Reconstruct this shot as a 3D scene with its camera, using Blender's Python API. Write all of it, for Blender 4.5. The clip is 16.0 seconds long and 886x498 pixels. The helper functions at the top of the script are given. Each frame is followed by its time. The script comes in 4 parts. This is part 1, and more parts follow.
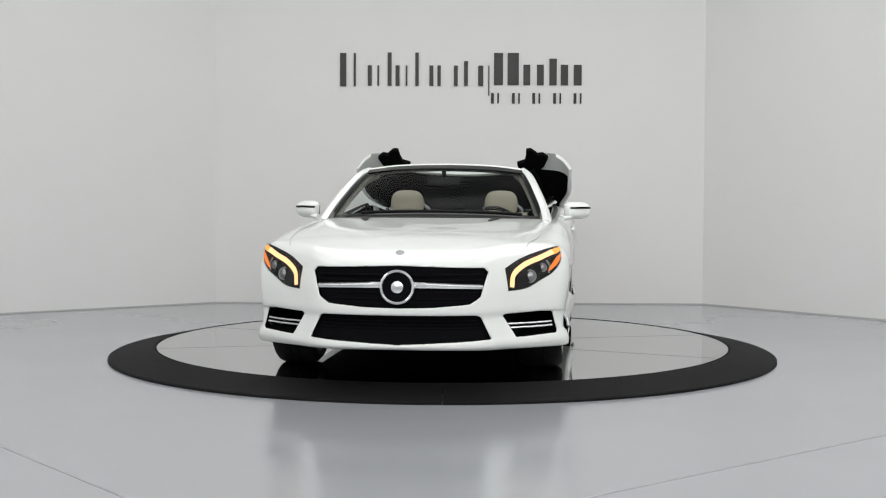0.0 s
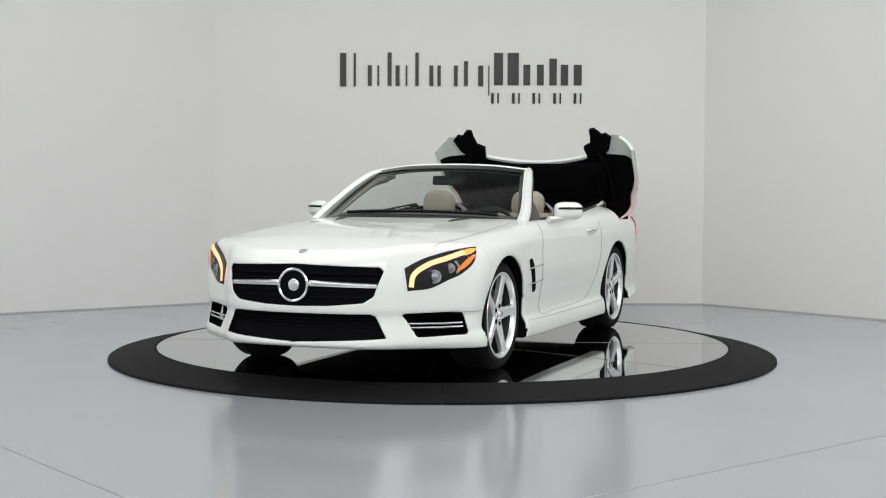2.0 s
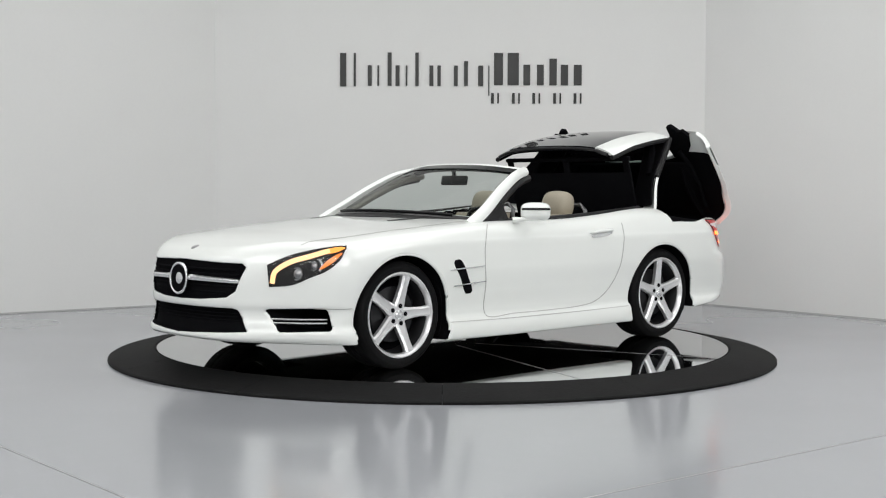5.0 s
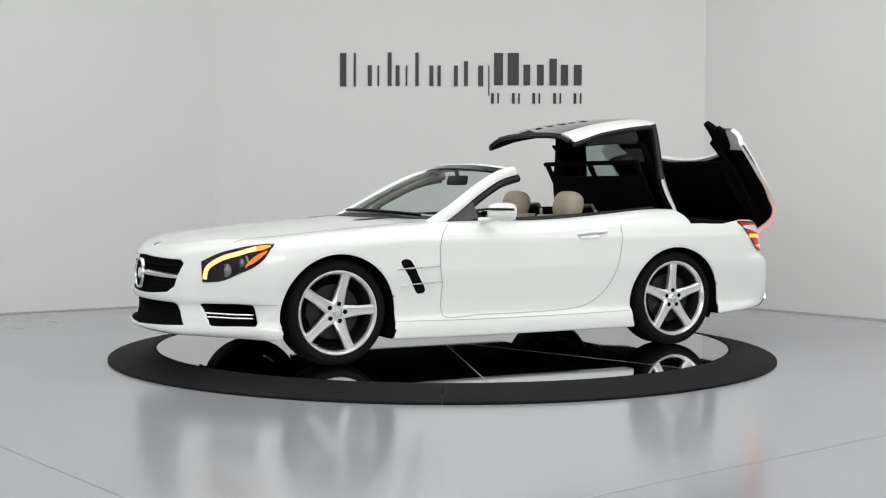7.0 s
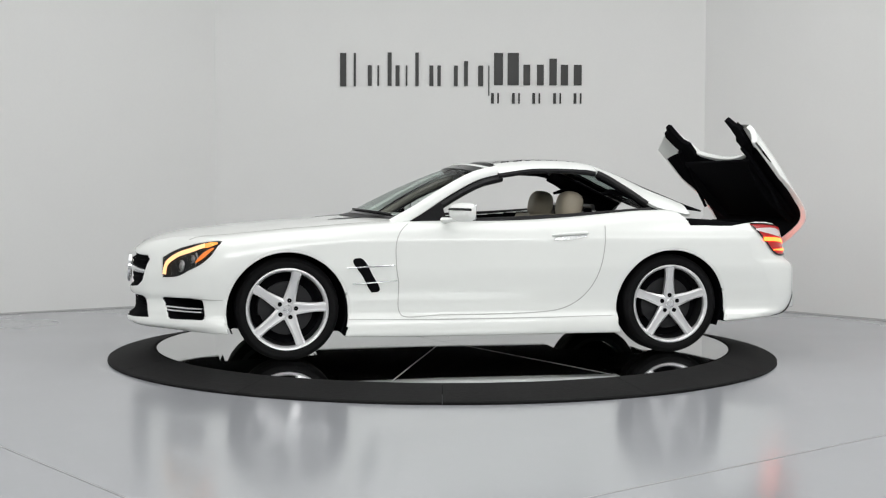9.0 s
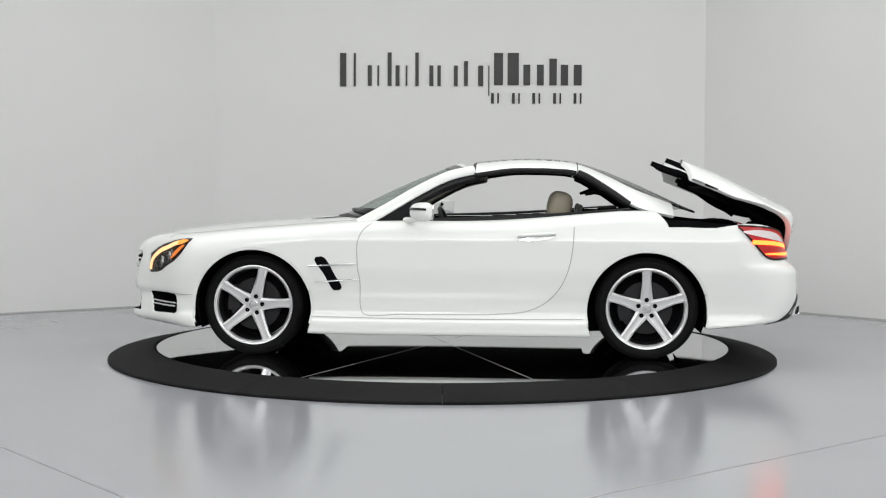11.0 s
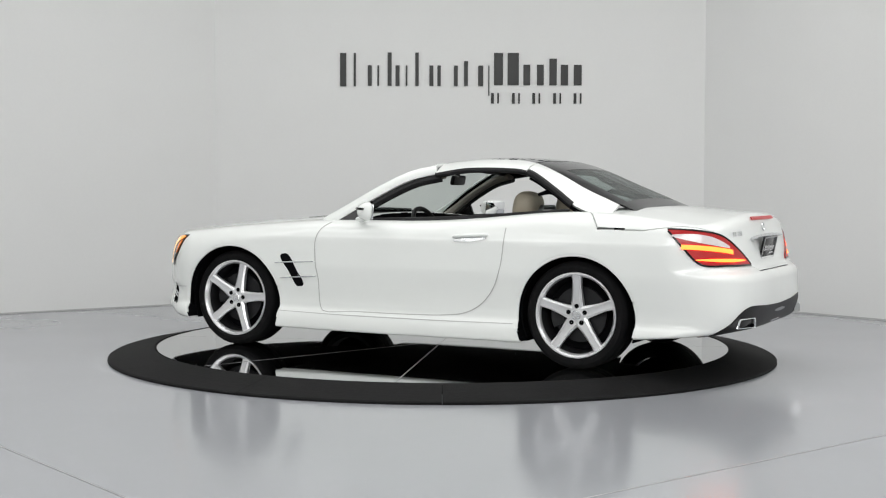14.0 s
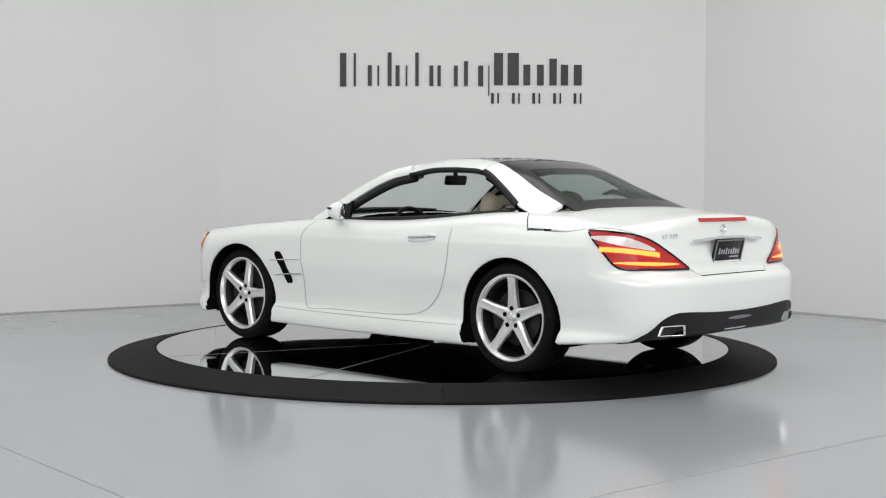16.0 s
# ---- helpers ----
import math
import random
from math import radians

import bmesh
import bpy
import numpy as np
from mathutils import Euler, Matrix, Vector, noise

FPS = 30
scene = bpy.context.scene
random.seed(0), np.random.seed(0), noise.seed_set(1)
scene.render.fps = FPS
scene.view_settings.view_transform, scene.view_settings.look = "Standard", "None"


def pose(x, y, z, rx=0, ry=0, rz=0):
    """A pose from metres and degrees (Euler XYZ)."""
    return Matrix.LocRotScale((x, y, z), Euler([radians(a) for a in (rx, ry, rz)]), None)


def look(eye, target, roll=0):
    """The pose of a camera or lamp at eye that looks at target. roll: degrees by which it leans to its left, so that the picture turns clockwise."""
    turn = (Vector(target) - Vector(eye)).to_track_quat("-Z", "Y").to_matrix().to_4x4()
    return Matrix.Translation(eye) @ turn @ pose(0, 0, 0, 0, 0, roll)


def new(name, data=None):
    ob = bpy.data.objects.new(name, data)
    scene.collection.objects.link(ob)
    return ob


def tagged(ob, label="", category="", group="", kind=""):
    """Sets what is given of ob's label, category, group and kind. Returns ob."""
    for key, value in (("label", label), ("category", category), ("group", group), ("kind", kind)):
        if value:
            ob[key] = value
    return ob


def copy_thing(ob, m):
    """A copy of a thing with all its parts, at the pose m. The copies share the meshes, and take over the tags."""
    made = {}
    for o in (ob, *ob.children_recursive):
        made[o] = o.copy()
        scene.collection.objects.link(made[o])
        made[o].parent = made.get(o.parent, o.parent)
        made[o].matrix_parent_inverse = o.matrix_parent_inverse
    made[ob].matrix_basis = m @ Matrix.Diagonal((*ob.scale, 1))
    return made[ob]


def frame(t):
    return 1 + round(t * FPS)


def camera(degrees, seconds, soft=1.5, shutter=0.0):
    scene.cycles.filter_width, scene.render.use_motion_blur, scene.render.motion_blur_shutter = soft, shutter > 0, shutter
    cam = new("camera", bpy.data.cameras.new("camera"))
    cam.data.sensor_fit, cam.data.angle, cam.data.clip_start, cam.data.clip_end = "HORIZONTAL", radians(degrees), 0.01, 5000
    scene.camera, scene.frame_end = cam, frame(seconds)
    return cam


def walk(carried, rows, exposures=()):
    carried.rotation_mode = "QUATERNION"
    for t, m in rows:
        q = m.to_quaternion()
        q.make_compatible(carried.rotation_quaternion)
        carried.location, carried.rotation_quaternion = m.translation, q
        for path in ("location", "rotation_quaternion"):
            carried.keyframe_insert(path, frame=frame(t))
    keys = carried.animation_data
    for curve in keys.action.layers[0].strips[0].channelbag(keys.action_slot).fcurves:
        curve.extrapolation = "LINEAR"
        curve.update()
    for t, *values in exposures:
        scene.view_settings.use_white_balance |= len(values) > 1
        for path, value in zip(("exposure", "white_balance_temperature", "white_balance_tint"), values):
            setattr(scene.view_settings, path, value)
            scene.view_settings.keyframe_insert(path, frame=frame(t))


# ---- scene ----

CLIP = 16.0
cam = camera(37.58, CLIP, soft=1.15)
EYE = (0.0, -9.397, 1.185)
AIM = (0.002, 0.0, 1.185 - 9.397 * math.tan(0.0472))
walk(cam, [(0.0, look(EYE, AIM, 0.19)), (CLIP, look(EYE, AIM, 0.19))], exposures=[(0.0, 0.0), (CLIP, 0.0)])

TABLE_Z = 0.0715         # turntable top above the floor
CAR_OFF = (-0.100, -0.0055)  # wheelbase centre from the turntable's axis, in the car's space


def turn_angle(t):
    """Degrees that the turntable has gone round; 0 has the car's nose towards the viewer."""
    u = (t - 8.0) / 8.0
    return math.degrees(1.229745 + 1.112941 * u - 0.011901 * u * u - 0.007785 * u ** 3)


# ---------- world and lamps ----------
world = bpy.data.worlds.new("world")
scene.world = world
world.use_nodes = True
world.node_tree.nodes["Background"].inputs[0].default_value = (0.75, 0.8, 0.85, 1)
world.node_tree.nodes["Background"].inputs[1].default_value = 0.05


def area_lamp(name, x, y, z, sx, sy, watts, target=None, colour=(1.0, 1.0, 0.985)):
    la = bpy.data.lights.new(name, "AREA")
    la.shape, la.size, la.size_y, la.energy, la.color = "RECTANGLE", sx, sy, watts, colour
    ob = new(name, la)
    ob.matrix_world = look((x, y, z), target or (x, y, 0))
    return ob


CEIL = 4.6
# No lamp is in view; the overhead one is assumed.
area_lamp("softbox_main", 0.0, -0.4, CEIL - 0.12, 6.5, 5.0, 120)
# Fill lamps added out of view to brighten the car's flanks and the walls.
area_lamp("fill_front", 0.0, -8.6, CEIL - 0.9, 9.0, 1.8, 274, target=(0, 0.5, 0.9))
area_lamp("fill_side", -5.0, -3.2, CEIL - 0.12, 1.6, 5.0, 60)
area_lamp("fill_side", 4.8, -3.2, CEIL - 0.12, 1.6, 5.0, 90)


# ---------- materials ----------
def mat(name, colour, rough=0.5, metal=0.0, coat=0.0, grain=0.0, scale=30.0, bump=0.0, spec=0.5, rough_var=0.0,
        emit=None, power=0.0, large=0.0, ior=1.5):
    m = bpy.data.materials.new(name)
    m.use_nodes = True
    nt = m.node_tree
    b = nt.nodes["Principled BSDF"]
    b.inputs["Base Color"].default_value = (*colour, 1)
    b.inputs["Roughness"].default_value = rough
    b.inputs["Metallic"].default_value = metal
    b.inputs["Coat Weight"].default_value = coat
    b.inputs["Coat Roughness"].default_value = 0.04
    b.inputs["Specular IOR Level"].default_value = spec
    b.inputs["IOR"].default_value = ior
    if emit:
        b.inputs["Emission Color"].default_value = (*emit, 1)
        b.inputs["Emission Strength"].default_value = power
    if grain or bump or rough_var or large:
        co = nt.nodes.new("ShaderNodeTexCoord")
        n1 = nt.nodes.new("ShaderNodeTexNoise")
        n1.inputs["Scale"].default_value = scale
        n1.inputs["Detail"].default_value = 6
        nt.links.new(co.outputs["Object"], n1.inputs["Vector"])
        n2 = nt.nodes.new("ShaderNodeTexNoise")
        n2.inputs["Scale"].default_value = scale / 18
        n2.inputs["Detail"].default_value = 3
        nt.links.new(co.outputs["Object"], n2.inputs["Vector"])
        add = nt.nodes.new("ShaderNodeMath")
        add.operation = "MULTIPLY_ADD"
        add.inputs[1].default_value = grain
        nt.links.new(n1.outputs["Fac"], add.inputs[0])
        mul = nt.nodes.new("ShaderNodeMath")
        mul.operation = "MULTIPLY_ADD"
        mul.inputs[1].default_value = large
        mul.inputs[2].default_value = 1.0 - 0.5 * grain - 0.5 * large
        nt.links.new(n2.outputs["Fac"], mul.inputs[0])
        nt.links.new(mul.outputs[0], add.inputs[2])
        mix = nt.nodes.new("ShaderNodeMix")
        mix.data_type, mix.blend_type = "RGBA", "MULTIPLY"
        mix.inputs["Factor"].default_value = 1
        mix.inputs["A"].default_value = (*colour, 1)
        nt.links.new(add.outputs[0], mix.inputs["B"])
        nt.links.new(mix.outputs["Result"], b.inputs["Base Color"])
        if bump:
            bp = nt.nodes.new("ShaderNodeBump")
            bp.inputs["Strength"].default_value = bump
            bp.inputs["Distance"].default_value = 0.004
            nt.links.new(n1.outputs["Fac"], bp.inputs["Height"])
            nt.links.new(bp.outputs[0], b.inputs["Normal"])
        if rough_var:
            rv = nt.nodes.new("ShaderNodeMath")
            rv.operation = "MULTIPLY_ADD"
            rv.inputs[1].default_value = rough_var
            rv.inputs[2].default_value = rough - 0.5 * rough_var
            nt.links.new(n2.outputs["Fac"], rv.inputs[0])
            nt.links.new(rv.outputs[0], b.inputs["Roughness"])
    return m


def glass(name, tint, base=0.022, edge=0.60):
    """Thin glass: clear with a tint, glossy by its Fresnel."""
    m = bpy.data.materials.new(name)
    m.use_nodes = True
    nt = m.node_tree
    nt.nodes.remove(nt.nodes["Principled BSDF"])
    tr = nt.nodes.new("ShaderNodeBsdfTransparent")
    tr.inputs[0].default_value = (*tint, 1)
    gl = nt.nodes.new("ShaderNodeBsdfGlossy")
    gl.inputs["Roughness"].default_value = 0.02
    lw = nt.nodes.new("ShaderNodeLayerWeight")
    pw = nt.nodes.new("ShaderNodeMath")
    pw.operation = "POWER"
    pw.inputs[1].default_value = 5.0
    nt.links.new(lw.outputs["Facing"], pw.inputs[0])
    fr = nt.nodes.new("ShaderNodeMath")
    fr.operation = "MULTIPLY_ADD"
    fr.inputs[1].default_value, fr.inputs[2].default_value = edge, base
    nt.links.new(pw.outputs[0], fr.inputs[0])
    mx = nt.nodes.new("ShaderNodeMixShader")
    nt.links.new(fr.outputs[0], mx.inputs[0])
    nt.links.new(tr.outputs[0], mx.inputs[1])
    nt.links.new(gl.outputs[0], mx.inputs[2])
    nt.links.new(mx.outputs[0], nt.nodes["Material Output"].inputs[0])
    return m


PAINT = mat("pearl_white_paint", (0.835, 0.855, 0.835), 0.29, coat=0.8, grain=0.02, scale=160, large=0.015)
WALL = mat("wall_paint", (0.74, 0.744, 0.738), 0.75, grain=0.03, scale=45, bump=0.06, large=0.03)
CEILING = mat("ceiling_paint", (0.8, 0.8, 0.79), 0.8, grain=0.03, scale=40)
FLOOR = mat("grey_epoxy_floor", (0.35, 0.36, 0.385), 0.16, grain=0.02, scale=12, large=0.07, rough_var=0.05, spec=0.7)
# Grey that stands in for the soft shade line where wall meets floor.
FOOT_SHADE = mat("wall_foot_shade", (0.46, 0.46, 0.46), 0.6, grain=0.15, scale=60)
SEAM = mat("floor_joint", (0.30, 0.30, 0.31), 0.5, grain=0.2, scale=60)
RING = mat("ring_rubber", (0.0082, 0.0082, 0.0085), 0.68, spec=0.10, grain=0.9, scale=38, bump=0.35, large=0.9)
DISC = mat("polished_disc", (0.54, 0.55, 0.55), 0.03, metal=1.0, grain=0.03, scale=20, large=0.05, rough_var=0.0)
BLACK = mat("black_plastic", (0.008, 0.008, 0.009), 0.45, spec=0.3, grain=0.2, scale=90, bump=0.05)
GLOSS_BLACK = mat("gloss_black", (0.006, 0.006, 0.007), 0.16, coat=0.1, spec=0.3)
LINING = mat("dark_lining", (0.005, 0.005, 0.006), 0.9, grain=0.3, scale=120, spec=0.03)
RUBBER = mat("tyre_rubber", (0.006, 0.006, 0.0065), 0.65, spec=0.1, grain=0.25, scale=80, bump=0.1)
ALLOY = mat("silver_alloy", (0.80, 0.80, 0.81), 0.30, metal=0.75, grain=0.05, scale=70)
DARKSTEEL = mat("dark_brake_iron", (0.024, 0.024, 0.026), 0.5, metal=0.6, grain=0.2, scale=60)
STEEL = mat("brake_steel", (0.35, 0.35, 0.36), 0.35, metal=1.0, grain=0.2, scale=60)
CHROME = mat("chrome", (0.86, 0.87, 0.88), 0.06, metal=1.0, grain=0.02, scale=40)
SATIN = mat("satin_silver", (0.75, 0.76, 0.77), 0.25, metal=0.8, grain=0.03, scale=50)
TAUPE = mat("taupe_trim", (0.20, 0.185, 0.16), 0.7, grain=0.12, scale=110, bump=0.1)
LEATHER = mat("beige_leather", (0.36, 0.32, 0.25), 0.5, grain=0.12, scale=90, bump=0.2, large=0.1)
# Grey for panel joints and edges, and for shade drawn into the bumper crease.
GAP_AND_CREASE = mat("gap_and_crease_shade", (0.46, 0.46, 0.45), 0.7, grain=0.1, scale=90)
SIGN = mat("sign_black", (0.008, 0.008, 0.008), 0.4, grain=0.1, scale=70)
SCREEN = glass("windscreen_glass", (0.70, 0.75, 0.73), 0.003, 0.5)
DARKGLASS = glass("tinted_glass", (0.62, 0.68, 0.66))
ROOFGLASS = mat("roof_glass", (0.010, 0.011, 0.012), 0.04, coat=0.5, grain=0.02)
LENS = glass("lamp_lens", (0.95, 0.95, 0.95), 0.004, 0.25)
AMBER = mat("amber_lamp", (0.8, 0.35, 0.08), 0.3, emit=(1.0, 0.30, 0.03), power=0.9)
DRL = mat("daytime_lamp", (0.5, 0.36, 0.2), 0.3, emit=(1.0, 0.58, 0.26), power=1.2)
# Emission is added to the marker so that the reflector looks lit.
MARKER = mat("glowing_marker_lens", (0.55, 0.12, 0.015), 0.2, coat=0.5, emit=(1.0, 0.27, 0.03), power=0.55)
RED = mat("red_lamp", (0.20, 0.004, 0.006), 0.3, coat=0.15, emit=(1.0, 0.012, 0.012), power=0.24, grain=0.1, scale=50)
REDGLOW = mat("lit_tail_lamp", (0.9, 0.2, 0.05), 0.3, emit=(1.0, 0.085, 0.010), power=6.5)
CLEARLAMP = mat("clear_lamp", (0.75, 0.68, 0.68), 0.15, coat=0.8, grain=0.15, scale=90)


# ---------- building helpers ----------
def finish(me, smooth=40):
    if smooth:
        me.shade_smooth()
        me.set_sharp_from_angle(angle=radians(smooth))


def part(name, bm, material, parent=None, label="", smooth=40, pose_m=None):
    """Link a bmesh as one mesh object under a thing or a part."""
    me = bpy.data.meshes.new(name)
    bm.normal_update()
    bm.to_mesh(me)
    bm.free()
    me.materials.append(material)
    finish(me, smooth)
    ob = new(name, me)
    if parent:
        ob.parent = parent
    if pose_m is not None:
        ob.matrix_basis = pose_m
    if label:
        tagged(ob, label)
    return ob


def box(bm, x0, x1, y0, y1, z0, z1, bevel=0.0, m=None, segments=2):
    r = bmesh.ops.create_cube(bm, size=1)
    vs = r["verts"]
    for v in vs:
        v.co = Vector((x0 + (v.co.x + 0.5) * (x1 - x0), y0 + (v.co.y + 0.5) * (y1 - y0), z0 + (v.co.z + 0.5) * (z1 - z0)))
    if bevel:
        es = list({e for v in vs for e in v.link_edges})
        r = bmesh.ops.bevel(bm, geom=es, offset=bevel, segments=segments, affect="EDGES", profile=0.5)
        vs = list({v for f in r["faces"] for v in f.verts} | {v for v in vs if v.is_valid})
    if m is not None:
        bmesh.ops.transform(bm, matrix=m, verts=vs)
    return vs


def grid(bm, pts, closed_u=False, closed_v=False):
    """Quads over a 2D list of points."""
    vs = [[bm.verts.new(p) for p in row] for row in pts]
    nu, nv = len(vs), len(vs[0])
    for i in range(nu - (not closed_u)):
        for j in range(nv - (not closed_v)):
            f = (vs[i][j], vs[(i + 1) % nu][j], vs[(i + 1) % nu][(j + 1) % nv], vs[i][(j + 1) % nv])
            if len(set(f)) == 4:
                bm.faces.new(f)
    return vs


def sheet(bm, pts, thick, flip=False):
    """A sheet with thickness over a 2D list of points, offset against its normals."""
    a = np.array([[tuple(p) for p in row] for row in pts], float)
    du = np.gradient(a, axis=0)
    dv = np.gradient(a, axis=1)
    n = np.cross(du, dv)
    n /= np.linalg.norm(n, axis=2)[..., None] + 1e-9
    b = a - n * thick * (-1 if flip else 1)
    nu, nv = a.shape[:2]
    top = [[bm.verts.new(p) for p in row] for row in a]
    low = [[bm.verts.new(p) for p in row] for row in b]
    for i in range(nu - 1):
        for j in range(nv - 1):
            bm.faces.new((top[i][j], top[i + 1][j], top[i + 1][j + 1], top[i][j + 1]))
            bm.faces.new((low[i][j], low[i][j + 1], low[i + 1][j + 1], low[i + 1][j]))
    for i in range(nu - 1):
        for j in (0, nv - 1):
            bm.faces.new((top[i][j], low[i][j], low[i + 1][j], top[i + 1][j]))
    for j in range(nv - 1):
        for i in (0, nu - 1):
            bm.faces.new((top[i][j], top[i][j + 1], low[i][j + 1], low[i][j]))
    bmesh.ops.recalc_face_normals(bm, faces=bm.faces[:])


def lathe(bm, profile, n=48, axis="y", closed=True):
    """Turn a profile of (radius, offset along the axis) round the axis."""
    rows = []
    for i in range(n):
        a = 2 * math.pi * i / n
        if axis == "y":
            rows.append([(r * math.cos(a), o, r * math.sin(a)) for r, o in profile])
        elif axis == "z":
            rows.append([(r * math.cos(a), r * math.sin(a), o) for r, o in profile])
        else:
            rows.append([(o, r * math.cos(a), r * math.sin(a)) for r, o in profile])
    vs = grid(bm, rows, closed_u=True, closed_v=closed)
    bmesh.ops.recalc_face_normals(bm, faces=bm.faces[:])
    return vs


def tube(bm, pts, radius, n=8, squash=1.0):
    """A round bar along a path; radius may be a list."""
    pts = [Vector(p) for p in pts]
    rad = radius if isinstance(radius, (list, tuple)) else [radius] * len(pts)
    rows = []
    for i, p in enumerate(pts):
        d = (pts[min(i + 1, len(pts) - 1)] - pts[max(i - 1, 0)]).normalized()
        up = Vector((0, 0, 1)) if abs(d.z) < 0.95 else Vector((1, 0, 0))
        s = d.cross(up).normalized()
        u = s.cross(d)
        rows.append([p + (s * math.cos(2 * math.pi * k / n) + u * squash * math.sin(2 * math.pi * k / n)) * rad[i] for k in range(n)])
    vs = grid(bm, rows, closed_v=True)
    bm.faces.new(vs[0][::-1])
    bm.faces.new(vs[-1])
    bmesh.ops.recalc_face_normals(bm, faces=bm.faces[:])


def curve(xs, ys):
    """A smooth curve through a few knots (cubic Hermite), as a function of numbers or arrays."""
    o = np.argsort(xs)
    xs, ys = np.array(xs, float)[o], np.array(ys, float)[o]
    d = np.diff(ys) / np.diff(xs)
    m = np.concatenate([[d[0]], (d[:-1] + d[1:]) / 2, [d[-1]]])
    flat = np.concatenate([[False], d[:-1] * d[1:] <= 0, [False]])
    m[flat] = 0

    def f(x):
        x = np.clip(x, xs[0], xs[-1])
        i = np.clip(np.searchsorted(xs, x) - 1, 0, len(xs) - 2)
        h = xs[i + 1] - xs[i]
        t = (x - xs[i]) / h
        return ((1 + 2 * t) * (1 - t) ** 2 * ys[i] + t * (1 - t) ** 2 * h * m[i]
                + t * t * (3 - 2 * t) * ys[i + 1] + t * t * (t - 1) * h * m[i + 1])
    return f


# ---------- room ----------
def wall(name, a, b, height, label):
    """A wall 0.15 m thick from a to b in plan, standing outside the line."""
    ax, ay = a
    bx, by = b
    d = Vector((bx - ax, by - ay)).normalized()
    n = Vector((-d.y, d.x)) * 0.15
    bm = bmesh.new()
    low = [bm.verts.new((x, y, 0)) for x, y in ((ax, ay), (bx, by), (bx + n.x, by + n.y), (ax + n.x, ay + n.y))]
    ext = bmesh.ops.extrude_face_region(bm, geom=[bm.faces.new(low)])
    for v in ext["geom"]:
        if isinstance(v, bmesh.types.BMVert):
            v.co.z = height
    bmesh.ops.recalc_face_normals(bm, faces=bm.faces[:])
    return tagged(part(name, bm, WALL, smooth=0), label, "wall", kind="structure")


CORNERS = [(-2.31, 3.84), (2.65, 3.84), (5.6, 0.42), (5.6, -11.5), (-6.0, -11.5), (-6.0, 1.25)]
# East, south and west walls are out of view, added to close the room.
NAMES = ["wall_north", "wall_north_east", "unseen_wall_east", "unseen_wall_south", "unseen_wall_west", "wall_north_west"]
for i, nm in enumerate(NAMES):
    wall(nm, CORNERS[i], CORNERS[(i + 1) % 6], CEIL, "smooth light grey painted studio wall")

# Added strips: they draw the shade line along the foot of the seen walls.
for i in (5, 0, 1):
    a, b = Vector(CORNERS[i]), Vector(CORNERS[(i + 1) % 6])
    d = b - a
    bm = bmesh.new()
    box(bm, 0.0, d.length, -0.006, 0.0, 0.0, 0.014, 0.002)
    tagged(part("baseboard", bm, FOOT_SHADE, smooth=0, pose_m=pose(a.x, a.y, 0, 0, 0, math.degrees(math.atan2(d.y, d.x)))), "thin grey strip standing in for the shade line at the wall foot", "baseboard", kind="structure")

bm = bmesh.new()
box(bm, -7, 6.6, -12.4, 4.8, -0.2, 0.0)
tagged(part("floor", bm, FLOOR, smooth=0), "glossy light grey epoxy studio floor", "floor", kind="structure")
# Unseen ceiling, added to close the room and bounce light back down.
bm = bmesh.new()
box(bm, -7, 6.6, -12.4, 4.8, CEIL, CEIL + 0.2)
tagged(part("ceiling", bm, CEILING, smooth=0), "unseen white ceiling added to bounce the light", "ceiling", kind="structure")

# ---------- turntable ----------
R_OUT, R_IN = 2.352, 2.03
ring = new("turntable_ring")
tagged(ring, "black rubber ramp ring around a turntable on the floor", "turntable ring")
SEGS = 12
for k in range(SEGS):
    bm = bmesh.new()
    rows = []
    a0, a1 = 2 * math.pi * (k + 0.0012) / SEGS, 2 * math.pi * (k + 0.9988) / SEGS
    for i in range(13):
        a = a0 + (a1 - a0) * i / 12
        prof = [(R_OUT, 0.0), (R_OUT, 0.012), (R_OUT - 0.01, 0.018), (R_IN + 0.05, TABLE_Z - 0.003), (R_IN + 0.012, TABLE_Z + 0.004), (R_IN + 0.004, TABLE_Z), (R_IN + 0.004, 0.0)]
        rows.append([(r * math.cos(a), r * math.sin(a), z) for r, z in prof])
    vs = grid(bm, rows, closed_v=True)
    bm.faces.new(vs[0][::-1])
    bm.faces.new(vs[-1])
    bmesh.ops.recalc_face_normals(bm, faces=bm.faces[:])
    part("ramp_segment", bm, RING, ring, smooth=20)

disc = new("turntable")
tagged(disc, "round polished mirror-like turntable platform under the car", "turntable")
bm = bmesh.new()
lathe(bm, [(0.0001, TABLE_Z - 0.012), (R_IN - 0.01, TABLE_Z - 0.012), (R_IN - 0.01, 0.004), (0.0001, 0.004)], 96, "z", closed=False)
part("platform_base", bm, BLACK, disc, smooth=30)
